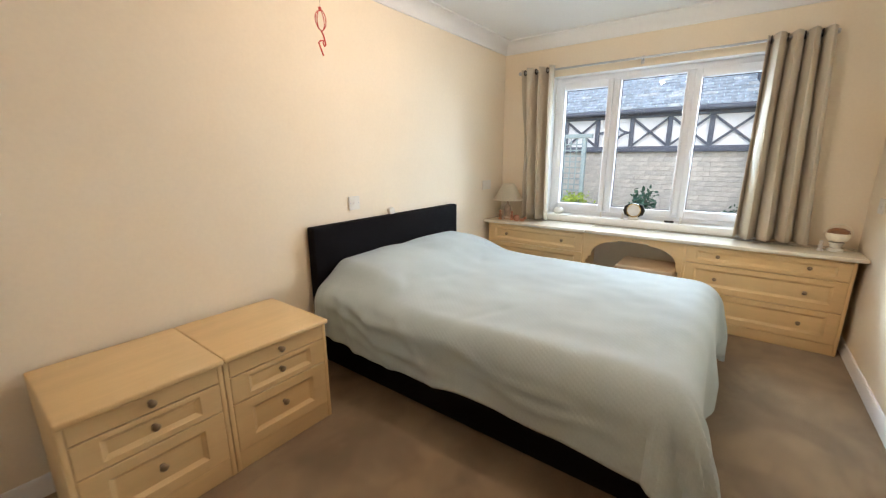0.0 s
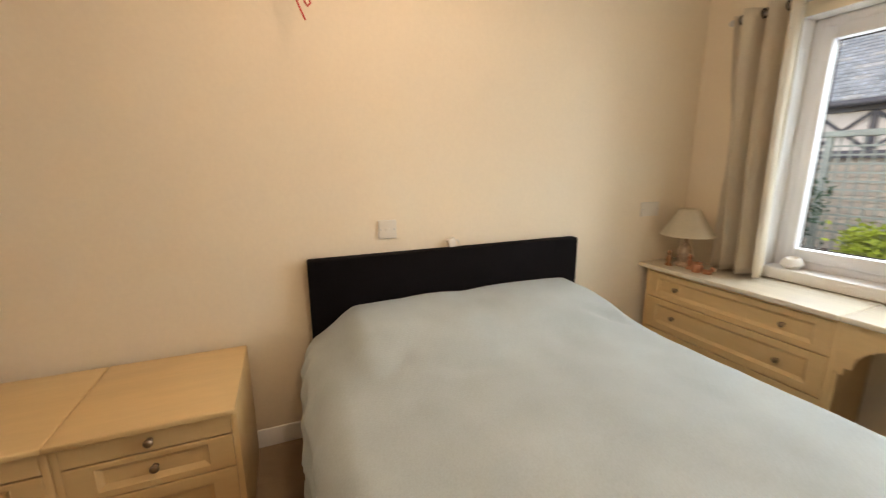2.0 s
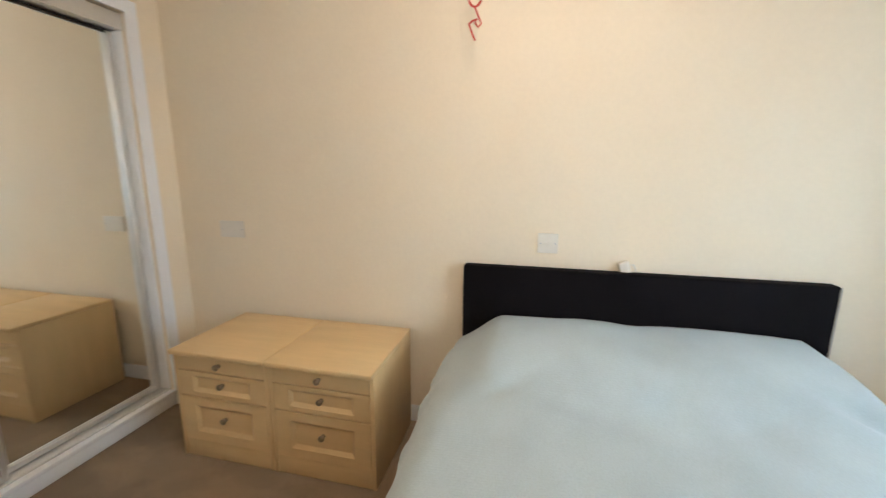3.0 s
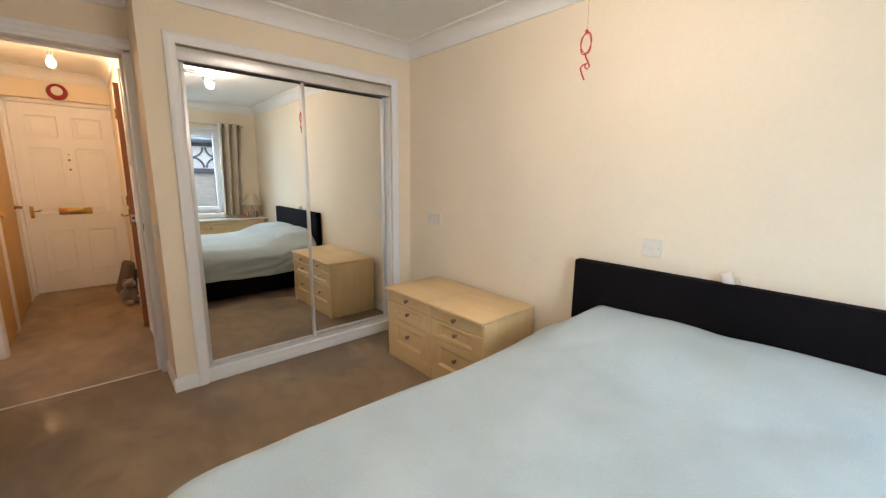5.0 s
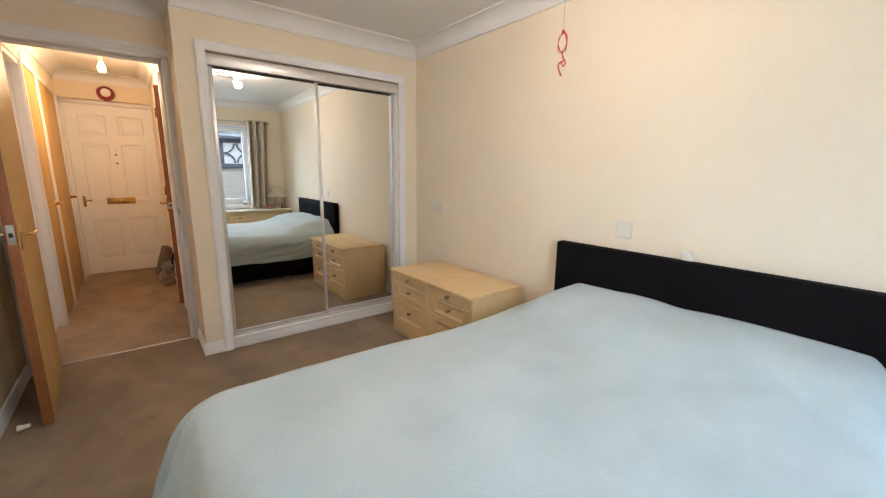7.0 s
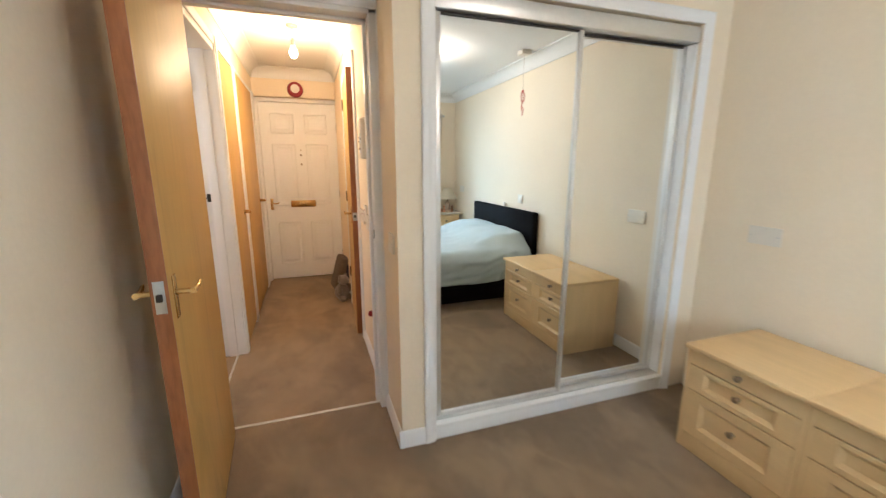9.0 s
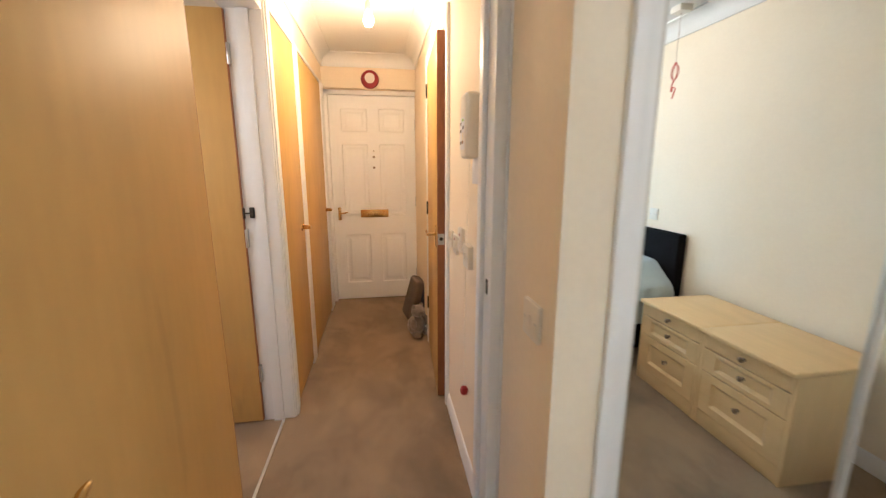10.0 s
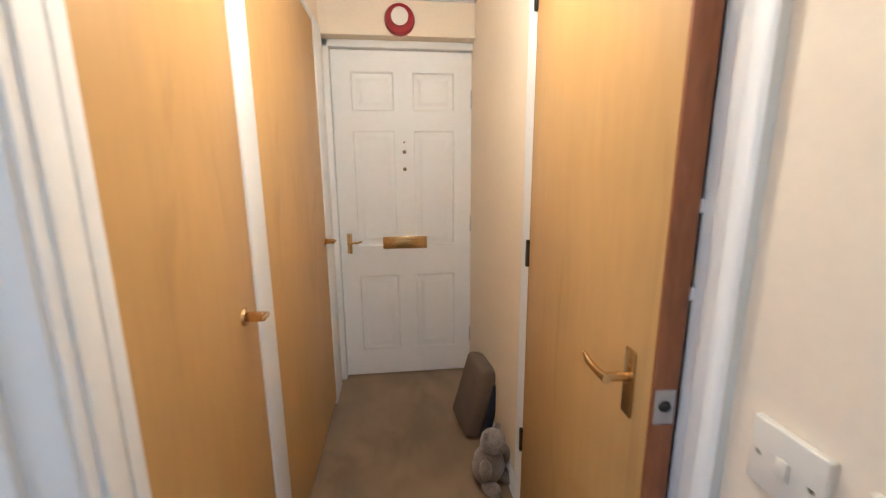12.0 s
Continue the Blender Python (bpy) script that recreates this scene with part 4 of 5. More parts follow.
curtain(-1.425, -1.105, -1.36, -1.092, 3, "putty-grey eyelet curtain drawn open beside the lamp")
curtain(0.335, 0.665, 0.325, 0.735, 4, "putty-grey eyelet curtain drawn open at the window")
rod = thing("curtain_rod", pose(-0.39, 3.915, 1.997), "slim steel curtain pole with knob ends", "curtain pole")
part("pole", tube(bmesh.new(), [(-1.045, 0, 0), (1.045, 0, 0)], 0.0085, 12), STEEL, rod)
for s, ex in ((-1, -1.045), (1, 1.045)):
    part("finial", lathe(bmesh.new(), ((0, 0.03), (0.012, 0.028), (0.017, 0.018), (0.013, 0.006), (0.008, 0.0), (0.008, -0.01)), pose(ex, 0, 0, 0, 90 * s, 0), 14), STEEL, rod)
for bx in (-1.03, -0.04, 1.03):
    part("bracket", boxes(((bx - 0.006, 0.0, -0.004), (bx + 0.006, 0.085, 0.006), 0.002), ((bx - 0.012, 0.079, -0.03), (bx + 0.012, 0.085, 0.03), 0.003)), STEEL, rod)

TOPZ = DT + 0.026
# ---- table lamp and trinkets by it ----
lampob = thing("table_lamp", pose(-1.475, 3.80, TOPZ), "small table lamp with ivory shade on the worktop", "lamp")
part("base", lathe(bmesh.new(), ((0, 0), (0.045, 0), (0.048, 0.012), (0.03, 0.03), (0.036, 0.06), (0.040, 0.09), (0.030, 0.125), (0.014, 0.145), (0.012, 0.19), (0, 0.19))), STONEWARE, lampob, "mottled pottery base")
bm = lathe(bmesh.new(), ((0.142, 0.190), (0.052, 0.345)), None, 40)
bmesh.ops.solidify(bm, geom=bm.faces[:], thickness=0.002)
part("shade", bm, SHADE, lampob, "ivory pleated cone shade")
part("shade_ring", tube(bmesh.new(), [(0.143 * math.cos(a), 0.143 * math.sin(a), 0.191) for a in [math.tau * k / 40 for k in range(41)]], 0.003, 6), SHADE, lampob)


def figurine(name, x, y, z, s, mat, label):
    bm = lathe(bmesh.new(), ((0, 0), (0.020, 0), (0.022, 0.008), (0.012, 0.020), (0.018, 0.040), (0.013, 0.058), (0.009, 0.064), (0.014, 0.078), (0.009, 0.092), (0, 0.094)), Matrix.Scale(s, 4), 16)
    ob = solid(name, bm, mat, label, "ornament", "")
    ob.matrix_world = pose(x, y, z) @ Matrix.Diagonal((1, 0.8, 1, 1))
    return ob


figurine("carved_figure", -1.515, 3.725, TOPZ, 1.0, WOOD, "small brown carved figure beside the lamp")
figurine("clay_figure", -1.405, 3.755, TOPZ, 0.95, TERRACOTTA, "small terracotta figure beside the lamp")
solid("clay_pot", lathe(bmesh.new(), ((0, 0.0), (0.022, 0.0), (0.030, 0.018), (0.029, 0.036), (0.021, 0.046), (0.026, 0.054), (0.022, 0.054), (0.016, 0.044), (0, 0.02)), pose(-1.345, 3.735, TOPZ), 20), TERRACOTTA, "little round terracotta pot on the worktop", "pot")
bm = bmesh.new()
box(bm, (-0.026, -0.014, 0.0), (0.020, 0.014, 0.026), 0.009, 3)
box(bm, (0.010, -0.010, 0.018), (0.034, 0.010, 0.042), 0.008, 3)
o = solid("clay_animal", bm, TERRACOTTA, "tiny terracotta animal by the curtain", "ornament")
o.matrix_world = pose(-1.285, 3.74, TOPZ, 0, 0, 25)

# ---- things on the sill ----
SZ = WZ0 + 0.002
shell = solid("sea_shell", lathe(bmesh.new(), ((0, 0), (0.035, 0.004), (0.05, 0.03), (0.038, 0.052), (0.026, 0.06), (0.018, 0.05), (0, 0.046)), pose(-1.05, 4.045, SZ, 12, 0, 0)), CHINA, "round pale shell ornament on the sill", "ornament")
clock = thing("mantel_clock", pose(-0.385, 4.05, SZ) @ Matrix.Scale(1.3, 4), "small round clock with dark side panels on the sill", "clock")
part("face", lathe(bmesh.new(), ((0, 0.012), (0.036, 0.012), (0.044, 0.008), (0.046, -0.01), (0, -0.012)), pose(0, 0, 0.062, 90, 0, 0), 32), SILVER, clock, "silvered round face")
part("bezel", tube(bmesh.new(), [(0.042 * math.cos(a), -0.012, 0.062 + 0.042 * math.sin(a)) for a in [math.tau * k / 32 for k in range(33)]], 0.004, 6), BRASS, clock)
for s in (-1, 1):
    out = [(s * 0.03, 0.105), (s * 0.055, 0.092), (s * 0.066, 0.062), (s * 0.055, 0.032), (s * 0.03, 0.018), (s * 0.045, 0.04), (s * 0.049, 0.062), (s * 0.045, 0.085)]
    bm = extrude_profile(bmesh.new(), out, 0.02, pose(0, -0.008, 0))
    bmesh.ops.triangulate(bm, faces=[f for f in bm.faces if len(f.verts) > 4])
    part("side_panel", bm, DARK, clock, "curved black side panel", False)
part("foot", boxes(((-0.03, -0.014, 0), (0.03, 0.014, 0.02), 0.003)), CHINA, clock)
figurine("china_figure", -0.47, 4.03, SZ, 0.55, CHINA, "tiny pale china animal on the sill")
figurine("glass_figure", -0.66, 4.05, SZ, 0.5, CHINA, "tiny pale ornament on the sill")
solid("spectacle_case", boxes(((-0.145, 4.03, SZ), (-0.075, 4.05, SZ + 0.016), 0.006, 3)), DARK, "small dark case lying on the sill", "case")
figurine("china_figure", -0.03, 4.04, SZ, 0.55, CHINA, "tiny pale china animal on the sill")

# ---- ornaments at the end of the worktop ----
orn = thing("swing_ornament", pose(0.865, 3.83, TOPZ), "round dark-backed ornament on a pale stand", "ornament")
part("stand", lathe(bmesh.new(), ((0, 0), (0.04, 0), (0.042, 0.01), (0.026, 0.022), (0.034, 0.05), (0.04, 0.058), (0, 0.058))), CHINA, orn, "white china stand")
part("bowl", lathe(bmesh.new(), ((0, 0.055), (0.045, 0.07), (0.058, 0.095), (0.056, 0.118), (0.0, 0.118))), SHADE, orn, "mottled pale bowl")
part("lid", lathe(bmesh.new(), ((0.056, 0.118), (0.050, 0.135), (0.025, 0.148), (0, 0.150)), None, 24), WOOD, orn, "dark domed lid")
part("loop_handle", tube(bmesh.new(), [(0.068 * math.cos(a), 0, 0.11 + 0.065 * math.sin(a)) for a in [math.pi * k / 16 for k in range(17)]], 0.003, 6), SHADE, orn)
figurine("china_jug", 0.79, 3.79, TOPZ, 0.75, CHINA, "small white china jug on the worktop")

# ---- sockets and switches ----
def plate(name, m, w, h, label, category, rocker="", depth=0.009):
    """Wall plate facing -y before m."""
    o = thing(name, m, label, category)
    part("plate", boxes(((-w / 2, -depth, -h / 2), (w / 2, 0, h / 2), 0.0025, 3)), PLATE, o)
    if rocker == "fused":
        part("switch", boxes(((-0.012, -depth - 0.004, -0.008), (0.008, -depth, 0.008), 0.002)), PLATE, o)
    if rocker == "switch":
        part("rocker", boxes(((-0.007, -depth - 0.004, -0.012), (0.007, -depth, 0.012), 0.002)), PLATE, o)
    if rocker == "neon":
        part("rocker", boxes(((-0.008, -depth - 0.004, -0.02), (0.008, -depth, 0.005), 0.002)), PLATE, o)
        part("neon", boxes(((-0.008, -depth - 0.002, 0.018), (0.008, -depth, 0.028), 0.001)), RED, o, "red neon indicator")
    if rocker == "double":
        for sx in (-0.04, 0.04):
            part("rocker", boxes(((sx - 0.008, -depth - 0.003, 0.012), (sx + 0.008, -depth, 0.03), 0.002)), PLATE, o)
    for sx in (-w / 2 + 0.012, w / 2 - 0.012):
        part("screw", lathe(bmesh.new(), ((0, 0.0012), (0.003, 0.001), (0.0034, 0), (0, 0)), pose(sx, -depth, 0, 90), 10), STEEL, o)
    return o


plate("wall_socket", pose(XW, 2.02, 0.967, 0, 0, 90), 0.087, 0.087, "white fused wall switch above the headboard", "switch", "fused")
plate("wall_socket", pose(XW, 0.392, 0.968, 0, 0, 90), 0.147, 0.087, "white double wall plate above the chests", "socket", "")
plate("wall_socket", pose(XW, 3.68, 0.985, 0, 0, 90), 0.147, 0.087, "white double wall plate near the lamp", "socket", "")
plug = thing("plug_top", pose(XW, 2.345, 0.86, 0, 0, 90), "small white plug tilted behind the headboard", "plug")
tilted = boxes(((-0.021, -0.030, -0.055), (0.021, -0.002, 0.046), 0.005, 3))
bmesh.ops.transform(tilted, matrix=pose(0, 0, 0, 0, -18, 0), verts=tilted.verts)
part("body", tilted, PLATE, plug)
part("flex", tube(bmesh.new(), [(0.018, -0.012, 0.03), (0.030, -0.012, 0.034), (0.040, -0.011, 0.012), (0.044, -0.010, -0.06)], 0.0032, 6), PLATE, plug)
plate("light_switch", pose(XR, -0.035, 0.963, 0, 0, 90), 0.087, 0.087, "white light switch by the bedroom doorway", "switch", "switch", 0.012)
plate("hall_switch", pose(XR, -0.695, 0.968, 0, 0, 90), 0.09, 0.09, "white surface wall plate in the hall", "switch", "switch", 0.022)
plate("hall_switch", pose(XR, -0.855, 1.005, 0, 0, 90), 0.085, 0.104, "white tall switch with red neon in the hall", "switch", "neon", 0.013)
plate("hall_switch", pose(XR, -0.975, 0.965, 0, 0, 90), 0.087, 0.087, "white switch with red neon in the hall", "switch", "neon", 0.012)
plate("hall_switch", pose(XR, -1.095, 0.968, 0, 0, 90), 0.087, 0.087, "white plain switch by the ajar door", "switch", "switch", 0.012)
plate("hall_switch", pose(XR, -0.455, 0.973, 0, 0, 90), 0.09, 0.09, "white surface switch near the bedroom doorway", "switch", "switch", 0.022)

# intercom
ic = thing("door_intercom", pose(XR, -0.625, 1.345, 0, 0, 90), "white wall intercom with push buttons in the hall", "intercom")
part("case", boxes(((-0.045, -0.052, -0.004), (0.05, 0, 0.215), 0.014, 4)), PLATE, ic)
part("button_panel", boxes(((-0.042, -0.0525, 0.025), (0.035, -0.049, 0.135), 0.002)), UPVC, ic, "white button panel")
for k, (bx, bz) in enumerate(((-0.026, 0.115), (-0.026, 0.09), (-0.026, 0.05), (0.014, 0.10))):
    part("button", boxes(((bx - 0.007, -0.0545, bz - 0.005), (bx + 0.007, -0.052, bz + 0.005), 0.002)), DARK, ic, "dark push button")
part("button", boxes(((-0.002, -0.0545, 0.121), (0.018, -0.052, 0.129), 0.001)), GREENLED, ic, "green push button")
part("button", boxes(((0.002, -0.0545, 0.058), (0.018, -0.052, 0.084), 0.002)), SHADE, ic, "pale upright call button")
part("button", boxes(((0.003, -0.0548, 0.046), (0.017, -0.052, 0.056), 0.002)), WOOD, ic, "reddish push button")
part("notice_card", boxes(((-0.047, -0.004, -0.094), (0.052, 0, 0.0), 0.001)), UPVC, ic, "white card below the case")
solid("alarm_pull", lathe(bmesh.new(), ((0, 0), (0.014, 0.004), (0.018, 0.02), (0.012, 0.034), (0, 0.038)), pose(XR + 0.02, -0.695, 0.37)), RED, "small red alarm pull hanging on the hall wall", "alarm pull")
part("cord", tube(bmesh.new(), [(0, 0, 0.036), (0.002, 0.002, 0.5), (-0.01, 0, 0.98)], 0.0012, 5), SHADE, bpy.data.objects["alarm_pull"]).location = (XR + 0.02, -0.695, 0.37)

# ---- bedroom alarm cord ----
pull = thing("ceiling_pull_switch", pose(-1.452, 1.705, 0), "red alarm cord looped up below the ceiling", "pull cord")
part("housing", boxes(((-0.045, -0.045, H - 0.04), (0.045, 0.045, H - 0.0005), 0.006)), PLATE, pull, "white ceiling switch")
part("string", tube(bmesh.new(), [(0, 0, H - 0.04), (0.002, 0, 2.15), (0, 0.002, 1.975)], 0.0012, 5), STONEWARE, pull, "thin pale string")
loop = [(0.005 * math.sin(0.5 * a), 0.026 * math.sin(a) + 0.004 * math.sin(1.5 * a), 1.913 + (0.05 - 0.0006 * a) * math.cos(a)) for a in [math.tau * k / 20 for k in range(41)]]
part("loop", tube(bmesh.new(), loop, 0.0026, 6), CORD, pull)
part("knot", lathe(bmesh.new(), ((0, -0.012), (0.007, -0.008), (0.008, 0.004), (0, 0.012)), pose(0, 0.0, 1.965), 10), CORD, pull)
tail = [(x, y * 0.8, z - 0.025) for x, y, z in ((0, 0.0, 1.89), (0.004, 0.012, 1.868), (0, 0.020, 1.855), (-0.003, 0.030, 1.835), (0, 0.018, 1.822), (0.004, 0.004, 1.835), (0, 0.012, 1.85), (0, -0.010, 1.845), (0, -0.026, 1.835), (0.002, -0.012, 1.805), (0, 0.004, 1.778))]
part("tail", tube(bmesh.new(), tail, 0.0038, 6), CORD, pull)

# ---- ceiling lights ----
spot = thing("spotlight_bar", pose(-0.495, 2.05, H), "ceiling bar with lit spotlights", "ceiling light")
dirx = Vector((SPOTS[0][0] - SPOTS[1][0], SPOTS[0][1] - SPOTS[1][1], 0)).normalized()
part("bar", tube(bmesh.new(), [(-dirx * 0.22 + Vector((0, 0, -0.05))), (dirx * 0.22 + Vector((0, 0, -0.05)))], 0.011, 12), STEEL, spot)
part("rose", lathe(bmesh.new(), ((0, 0), (0.05, 0), (0.048, -0.02), (0.012, -0.03), (0.012, -0.05), (0, -0.05)), None, 24), STEEL, spot)
for (sx, sy), aim in zip(SPOTS, AIMS):
    turn = Matrix.Translation((sx + 0.495, sy - 2.05, -0.055)) @ Vector((0, 0, -1)).rotation_difference(Vector(aim)).to_matrix().to_4x4()
    hd = part("spot_head", lathe(bmesh.new(), ((0.010, 0.012), (0.018, -0.005), (0.027, -0.035), (0.029, -0.066), (0.026, -0.066), (0.023, -0.04)), turn, 20), STEEL, spot)
    part("bulb", lathe(bmesh.new(), ((0, -0.062), (0.015, -0.061), (0.0225, -0.056), (0.0225, -0.045), (0, -0.045)), turn, 20), BULB, hd, "lit lamp")

pend = thing("pendant_bulb", pose(0.47, -1.63, H), "bare lit bulb on a short pendant in the hall", "pendant light")
part("rose", lathe(bmesh.new(), ((0, 0), (0.04, 0), (0.036, -0.018), (0.008, -0.026), (0, -0.026)), None, 20), PLATE, pend)
part("flex", tube(bmesh.new(), [(0, 0, -0.02), (0.001, 0, -0.11)], 0.003, 6), PLATE, pend)
part("holder", lathe(bmesh.new(), ((0.006, -0.09), (0.016, -0.10), (0.018, -0.135), (0.012, -0.14)), None, 16), PLATE, pend)
part("bulb", lathe(bmesh.new(), ((0.012, -0.138), (0.016, -0.15), (0.028, -0.175), (0.030, -0.195), (0.022, -0.215), (0, -0.224)), None, 20), BULB, pend, "lit glass bulb")

# ---- hall end ----
bell = thing("fire_sounder", pose(0.50, YF, 2.095), "round red alarm sounder with white face above the door", "alarm")
part("housing", lathe(bmesh.new(), ((0, 0), (0.078, 0), (0.080, 0.012), (0.072, 0.035), (0.05, 0.046), (0.046, 0.046), (0.0, 0.045)), pose(0, 0, 0, -90, 0, 0), 36), RED, bell)
part("face", lathe(bmesh.new(), ((0, 0.054), (0.03, 0.053), (0.044, 0.049), (0.045, 0.044), (0, 0.044)), pose(0, 0, 0.006, -90, 0, 0), 32), CHINA, bell, "white domed face")

bag = thing("leaning_cushion", pose(0.19, -2.53, 0, 0, 0, 8), "taupe padded case leaning on the hall wall", "cushion")
shape = boxes(((-0.055, -0.15, 0.0), (0.04, 0.10, 0.36), 0.03, 4))
bmesh.ops.transform(shape, matrix=pose(0.035, 0, 0.012, 0, -16, 0) @ Matrix.Identity(4), verts=shape.verts)
for v in shape.verts:
    v.co.z = max(v.co.z, 0.004)
part("padded_side", shape, TAUPE, bag)
shape = boxes(((-0.12, 0.005, 0.0), (-0.075, 0.09, 0.30), 0.012, 3))
bmesh.ops.transform(shape, matrix=pose(0.06, 0.02, 0.012, 0, -12, 0), verts=shape.verts)
part("lining", shape, NAVY, bag, "dark navy back")


def blob(bm, c, r, seed=0.0, wobble=0.08):
    got = bmesh.ops.create_icosphere(bm, subdivisions=3, radius=1.0)
    for v in got["verts"]:
        k = 1 + wobble * noise.noise(v.co * 2.2 + Vector((seed, 0, 0)))
        v.co = Vector((v.co.x * r[0] * k, v.co.y * r[1] * k, v.co.z * r[2] * k)) + Vector(c)


bm = bmesh.new()
blob(bm, (0, 0, 0.085), (0.075, 0.065, 0.085), 1)
blob(bm, (0, 0.02, 0.205), (0.055, 0.05, 0.05), 2)
blob(bm, (-0.005, 0.065, 0.195), (0.024, 0.022, 0.02), 3)
for s in (-1, 1):
    blob(bm, (s * 0.04, 0.015, 0.245), (0.018, 0.012, 0.02), 4)
    blob(bm, (s * 0.05, 0.055, 0.03), (0.03, 0.045, 0.028), 5)
    blob(bm, (s * 0.065, 0.035, 0.115), (0.022, 0.028, 0.045), 6)
toy = solid("plush_doorstop", bm, PLUSH, "grey plush animal doorstop sitting on the carpet", "doorstop")
toy.matrix_world = pose(0.185, -2.17, 0.002, 0, 0, 40)

plate("east_wall_plate", pose(XE, 3.70, 0.965, 0, 0, -90), 0.087, 0.087, "white wall plate beside the worktop", "switch", "switch")
stopper = thing("door_stop", pose(0.90, 0.455, 0), "small white door stop on the carpet behind the door", "door stop")
part("body", lathe(bmesh.new(), ((0, 0), (0.016, 0), (0.016, 0.012), (0.012, 0.02), (0.012, 0.045), (0, 0.047)), pose(0.035, 0, 0.017, 0, -90, 0), 14), PLATE, stopper)

# ---- outside ----
GY = 10.0
setting("ground", boxes(((-400, 4.28, -0.25), (400, 400, -0.15))), SOIL, "bare garden soil")
setting("pavement", boxes(((-8, 4.30, -0.15), (8, 6.6, -0.10), 0.005)), PAVING, "grey paved garden path")
house = thing("garden_building", pose(-1.5, GY, -0.15), "long stone outbuilding with timbered band and slate roof", "building")
part("wall", boxes(((-7, 0.0, 0), (7, 0.4, 2.4))), MORTAR, house, "buff stone wall")
part("render_band", boxes(((-7, -0.03, 1.55), (7, 0.0, 2.33))), RENDERED, house, "white rendered band")
part("bottom_beam", boxes(((-7, -0.09, 1.48), (7, -0.03, 1.60), 0.01)), TIMBER, house, "black timber beam")
part("top_beam", boxes(((-7, -0.09, 2.19), (7, -0.03, 2.30), 0.01)), TIMBER, house, "black timber beam")
part("gutter", tube(bmesh.new(), [(-7, -0.20, 2.31), (7, -0.20, 2.31)], 0.055, 10), TIMBER, house, "black gutter")
part("fascia", boxes(((-7, -0.15, 2.27), (7, -0.09, 2.40), 0.006)), TIMBER, house)
BAY = 0.725
for k in range(-7, 3):
    x = -0.215 + k * BAY
    part("post", boxes(((x - 0.045, -0.08, 1.60), (x + 0.045, -0.03, 2.19), 0.008)), TIMBER, house)
    if k != -1:
        for s in (-1, 1):
            bm = tube(bmesh.new(), [(x + BAY / 2 - s * (BAY / 2 - 0.03), -0.055, 1.62), (x + BAY / 2 + s * (BAY / 2 - 0.03), -0.055, 2.17)], 0.030, 4)
            part("brace", bm, TIMBER, house, smooth=False)
    else:
        for s in (-1, 1):
            pts = [(x + BAY / 2 + s * (BAY / 2 - 0.03 - 0.30 * math.sin(q)), -0.055, 1.895 + sg * (0.27 * (1 - math.cos(q)))) for sg in (1,) for q in [radians(90) * i / 8 for i in range(9)]]
            part("brace", tube(bmesh.new(), pts, 0.030, 4), TIMBER, house, smooth=False)
            pts = [(px, py, 2 * 1.895 - pz) for px, py, pz in pts]
            part("brace", tube(bmesh.new(), pts, 0.030, 4), TIMBER, house, smooth=False)
part("wing_wall", boxes(((1.99, -0.16, 0), (4.6, 0.4, 3.3), 0.01)), MORTAR, house, "buff stone wing")
part("downpipe", tube(bmesh.new(), [(1.86, -0.30, 2.90), (1.86, -0.30, 2.75), (1.94, -0.24, 2.62), (1.94, -0.24, 0.0)], 0.042, 10), TIMBER, house, "black downpipe")
part("hopper", lathe(bmesh.new(), ((0, 0.0), (0.05, 0.0), (0.075, 0.08), (0.085, 0.14), (0.075, 0.14), (0.0, 0.10)), pose(1.86, -0.30, 2.86), 16), TIMBER, house, "black rainwater hopper")
# slate roof in courses
roof = part("roof", boxes(((-7, -0.16, 2.36), (7, 3.4, 2.40))), TIMBER, house, "grey slate roof")
slope = radians(40)
courses, rng = 34, random.Random(5)
verts, faces, mats = [], [], []
for c in range(courses):
    for k in range(62):
        w = 14 / 62
        x0 = -7 + k * w + (w / 2 if c % 2 else 0)
        s0, s1 = c * 0.105 - 0.02, c * 0.105 + 0.115
        lift = 0.012 + rng.random() * 0.006
        b = len(verts)
        for sx, (ss, ll) in ((x0 + 0.004, (s0, lift)), (x0 + w - 0.004, (s0, lift)), (x0 + w - 0.004, (s1, 0.0)), (x0 + 0.004, (s1, 0.0))):
            verts.append((sx, -0.20 + ss * math.cos(slope) - ll * math.sin(slope), 2.38 + ss * math.sin(slope) + ll * math.cos(slope)))
        for sx, ss in ((x0 + 0.004, s0), (x0 + w - 0.004, s0)):
            verts.append((sx, -0.20 + ss * math.cos(slope), 2.37 + ss * math.sin(slope)))
        faces += [(b, b + 1, b + 2, b + 3), (b + 4, b + 5, b + 1, b)]
        mi = 1 if rng.random() < 0.10 else 0
        mats += [mi, mi]
me = bpy.data.meshes.new("slates")
me.from_pydata(verts, [], faces)
me.materials.append(SLATE)
me.materials.append(LICHEN)
me.polygons.foreach_set("material_index", mats)
sl = new("slates", me)
sl.parent = house
tagged(sl, "weathered grey slates", "", "", "stuff")
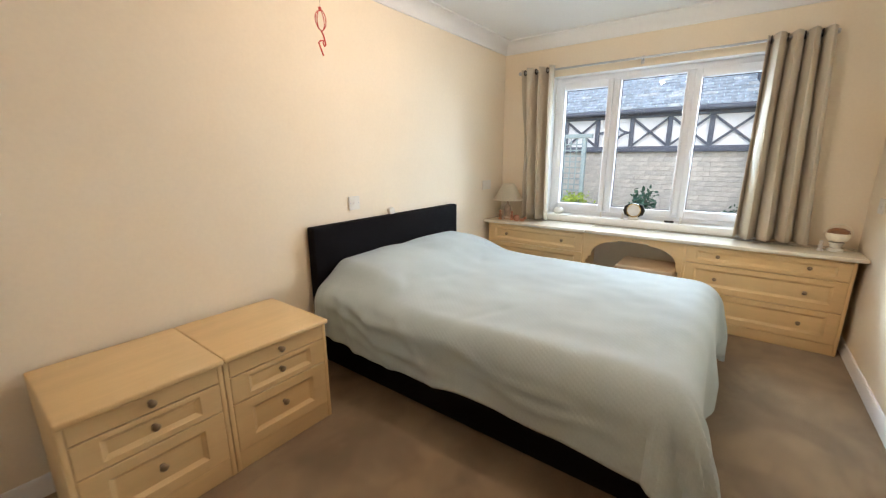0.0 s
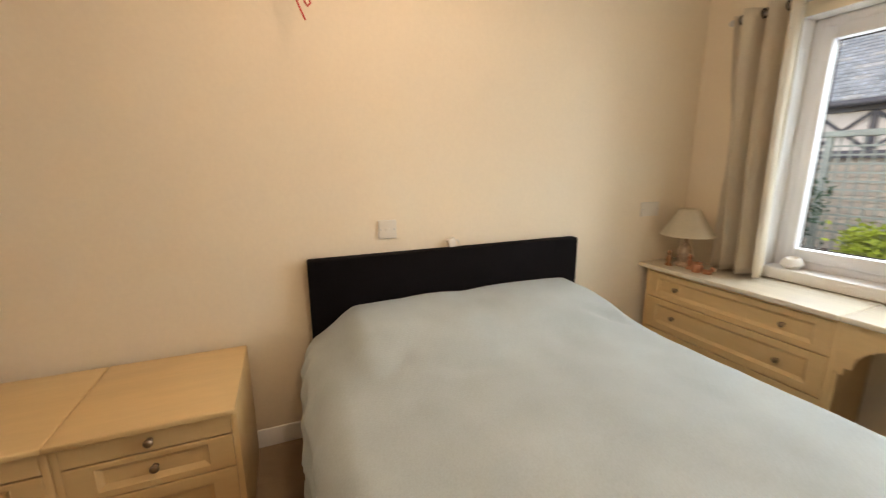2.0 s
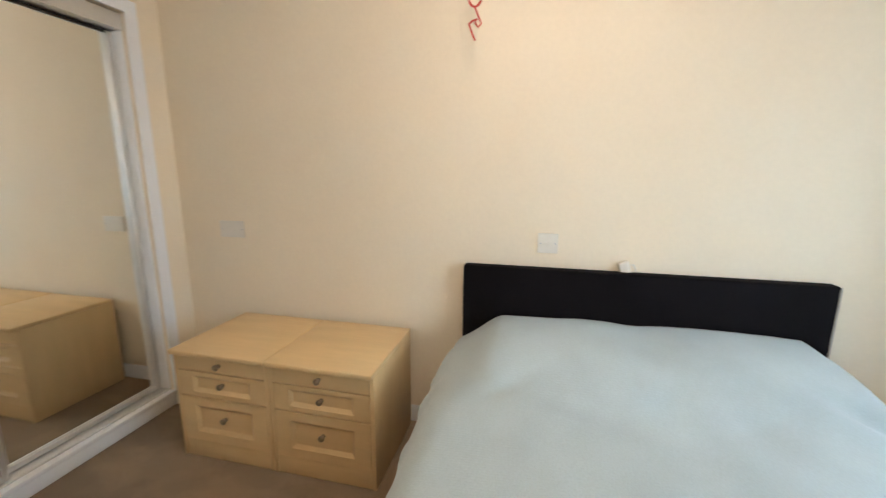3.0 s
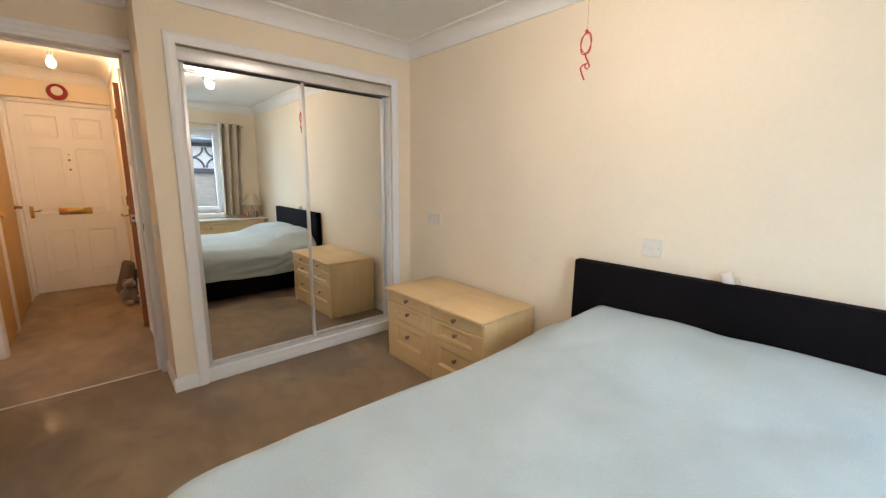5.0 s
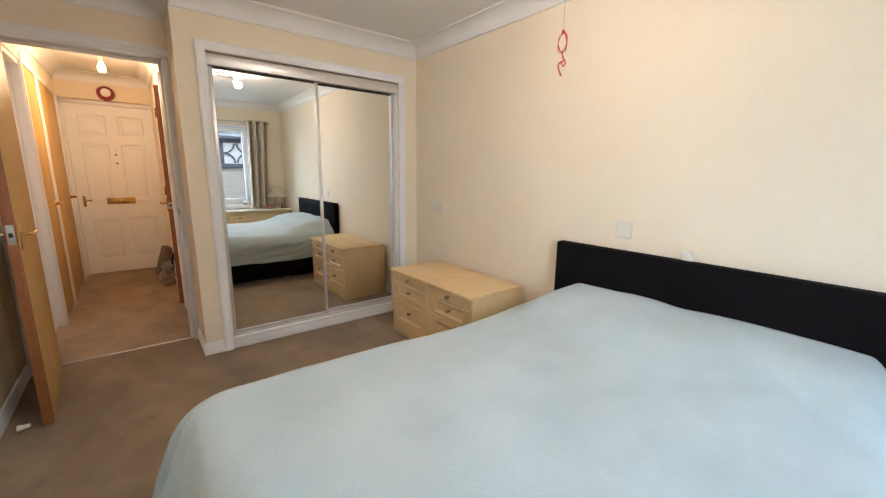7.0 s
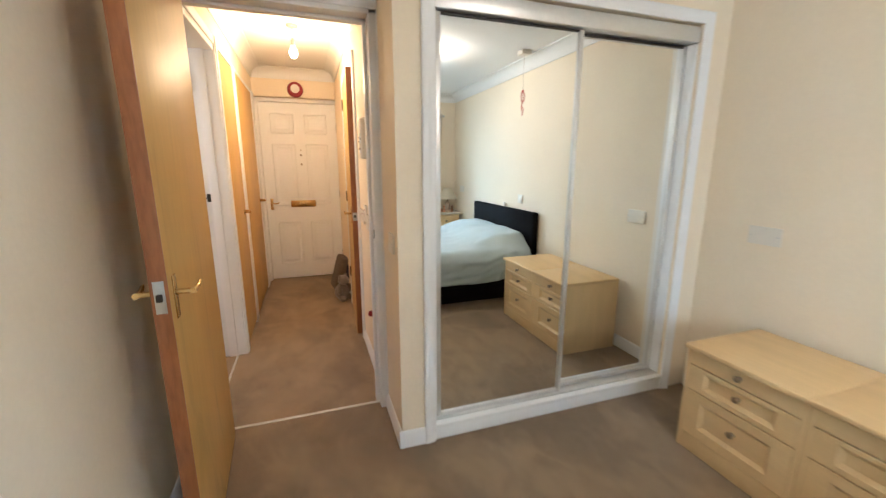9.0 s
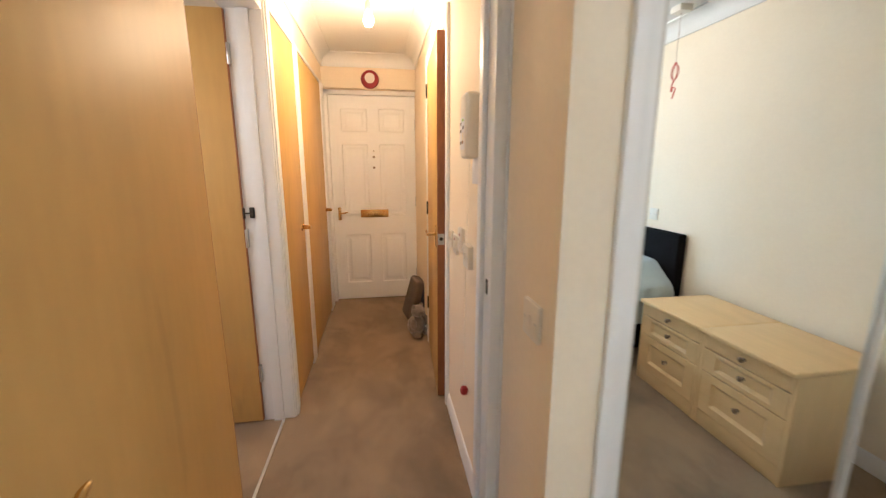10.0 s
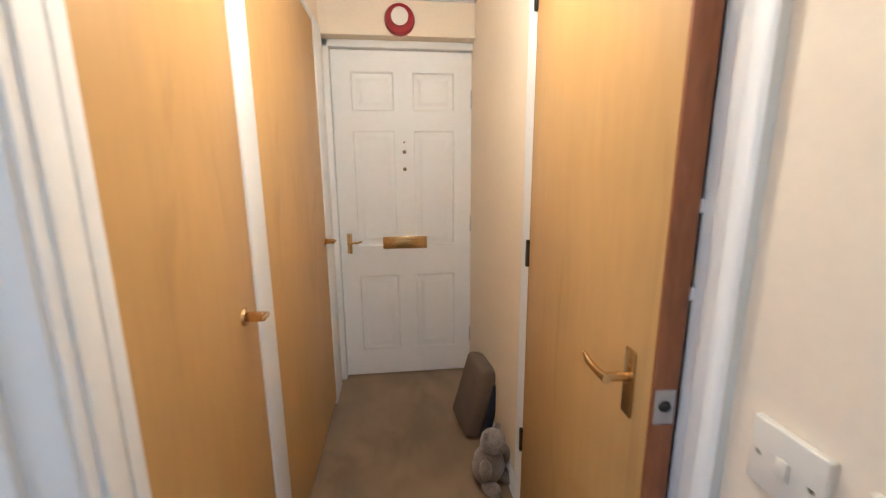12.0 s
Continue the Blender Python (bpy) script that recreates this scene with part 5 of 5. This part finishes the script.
# stone courses of the wall
rng = random.Random(9)
mesh_of = {}
for c in range(15):
    z0 = 0.02 + c * 0.097
    x = -3.6 + rng.random() * 0.2
    while x < 3.4:
        w = rng.choice((0.22, 0.3, 0.38))
        key = (w, rng.randrange(3))
        if key not in mesh_of:
            mesh_of[key] = finish("stone", boxes(((0.004, -0.009, 0.004), (w - 0.004, 0.01, 0.093), 0.003, 1)), BRICKS[key[1]], False)
        o = new("stone", mesh_of[key])
        o.parent = house
        o.location = (x, -rng.random() * 0.006, z0)
        x += w

# trellis arch
tr = thing("garden_trellis", pose(-3.04, 8.6, -0.15), "sage painted garden trellis screen", "trellis")
for px in (-0.55, 0.0, 0.75):
    part("post", boxes(((px - 0.04, -0.04, 0), (px + 0.04, 0.04, 1.75), 0.006)), TRELLIS, tr)
part("top_rail", boxes(((-0.65, -0.05, 1.75), (0.9, 0.05, 1.83), 0.006)), TRELLIS, tr)
for k in range(12):
    z = 0.35 + k * 0.115
    part("slat", boxes(((-0.55, -0.012, z), (0.75, 0.0, z + 0.025))), TRELLIS, tr)
for k in range(11):
    x = -0.5 + k * 0.12
    part("slat", boxes(((x, 0.0, 0.1), (x + 0.025, 0.012, 1.75))), TRELLIS, tr)


def leafy(name, m, size, count, mat, label, seed, stems=5, leaf=0.07):
    rg = random.Random(seed)
    t = thing(name, m, label, "shrub")
    bm = bmesh.new()
    tips = []
    for _ in range(stems):
        a, r = rg.random() * math.tau, rg.random() * 0.6
        tip = Vector((math.cos(a) * r * size[0], math.sin(a) * r * size[1], size[2] * (0.55 + 0.45 * rg.random())))
        tube(bm, [(0, 0, 0), tip * 0.5 + Vector((rg.uniform(-0.04, 0.04), 0, 0.03)), tip], [0.016, 0.011, 0.005], 6)
        tips.append(tip)
    part("stem", bm, BARK, t)
    vs, fs = [], []
    for _ in range(count):
        tip = rg.choice(tips)
        c = tip * (0.45 + 0.6 * rg.random()) + Vector((rg.gauss(0, 0.22) * size[0], rg.gauss(0, 0.22) * size[1], rg.gauss(0, 0.10) * size[2]))
        d = Vector((rg.gauss(0, 1), rg.gauss(0, 1), rg.gauss(0.3, 0.7))).normalized()
        s = d.orthogonal().normalized()
        l = leaf * (0.6 + 0.8 * rg.random())
        b = len(vs)
        vs += [c, c + d * l * 0.5 + s * l * 0.26, c + d * l, c + d * l * 0.5 - s * l * 0.26]
        fs.append((b, b + 1, b + 2, b + 3))
    lm = bpy.data.meshes.new("leaves")
    lm.from_pydata([tuple(v) for v in vs], [], fs)
    lm.materials.append(mat)
    lo = new("leaves", lm)
    lo.parent = t
    tagged(lo, "", "", "", "stuff")
    return t


leafy("garden_shrub", pose(-1.12, 8.7, -0.15), (0.36, 0.3, 0.72), 360, LEAF, "dark green garden shrub in front of the stone wall", 3, 7, 0.10)
leafy("garden_shrub", pose(-2.35, 8.3, -0.15), (0.55, 0.35, 0.62), 700, LIME, "lime-green garden shrub below the trellis", 4, 9, 0.08)
leafy("garden_shrub", pose(-1.55, 8.4, -0.15), (0.3, 0.25, 0.35), 260, LIME, "low lime-green garden plant", 5, 6, 0.07)
leafy("garden_shrub", pose(-3.2, 8.2, -0.15), (0.5, 0.4, 1.2), 700, LEAF, "climbing green shrub on the trellis", 6, 9, 0.08)
leafy("garden_shrub", pose(0.35, 9.2, -0.15), (0.3, 0.25, 0.5), 260, LEAF, "small dark shrub at the wall foot", 7, 5, 0.07)
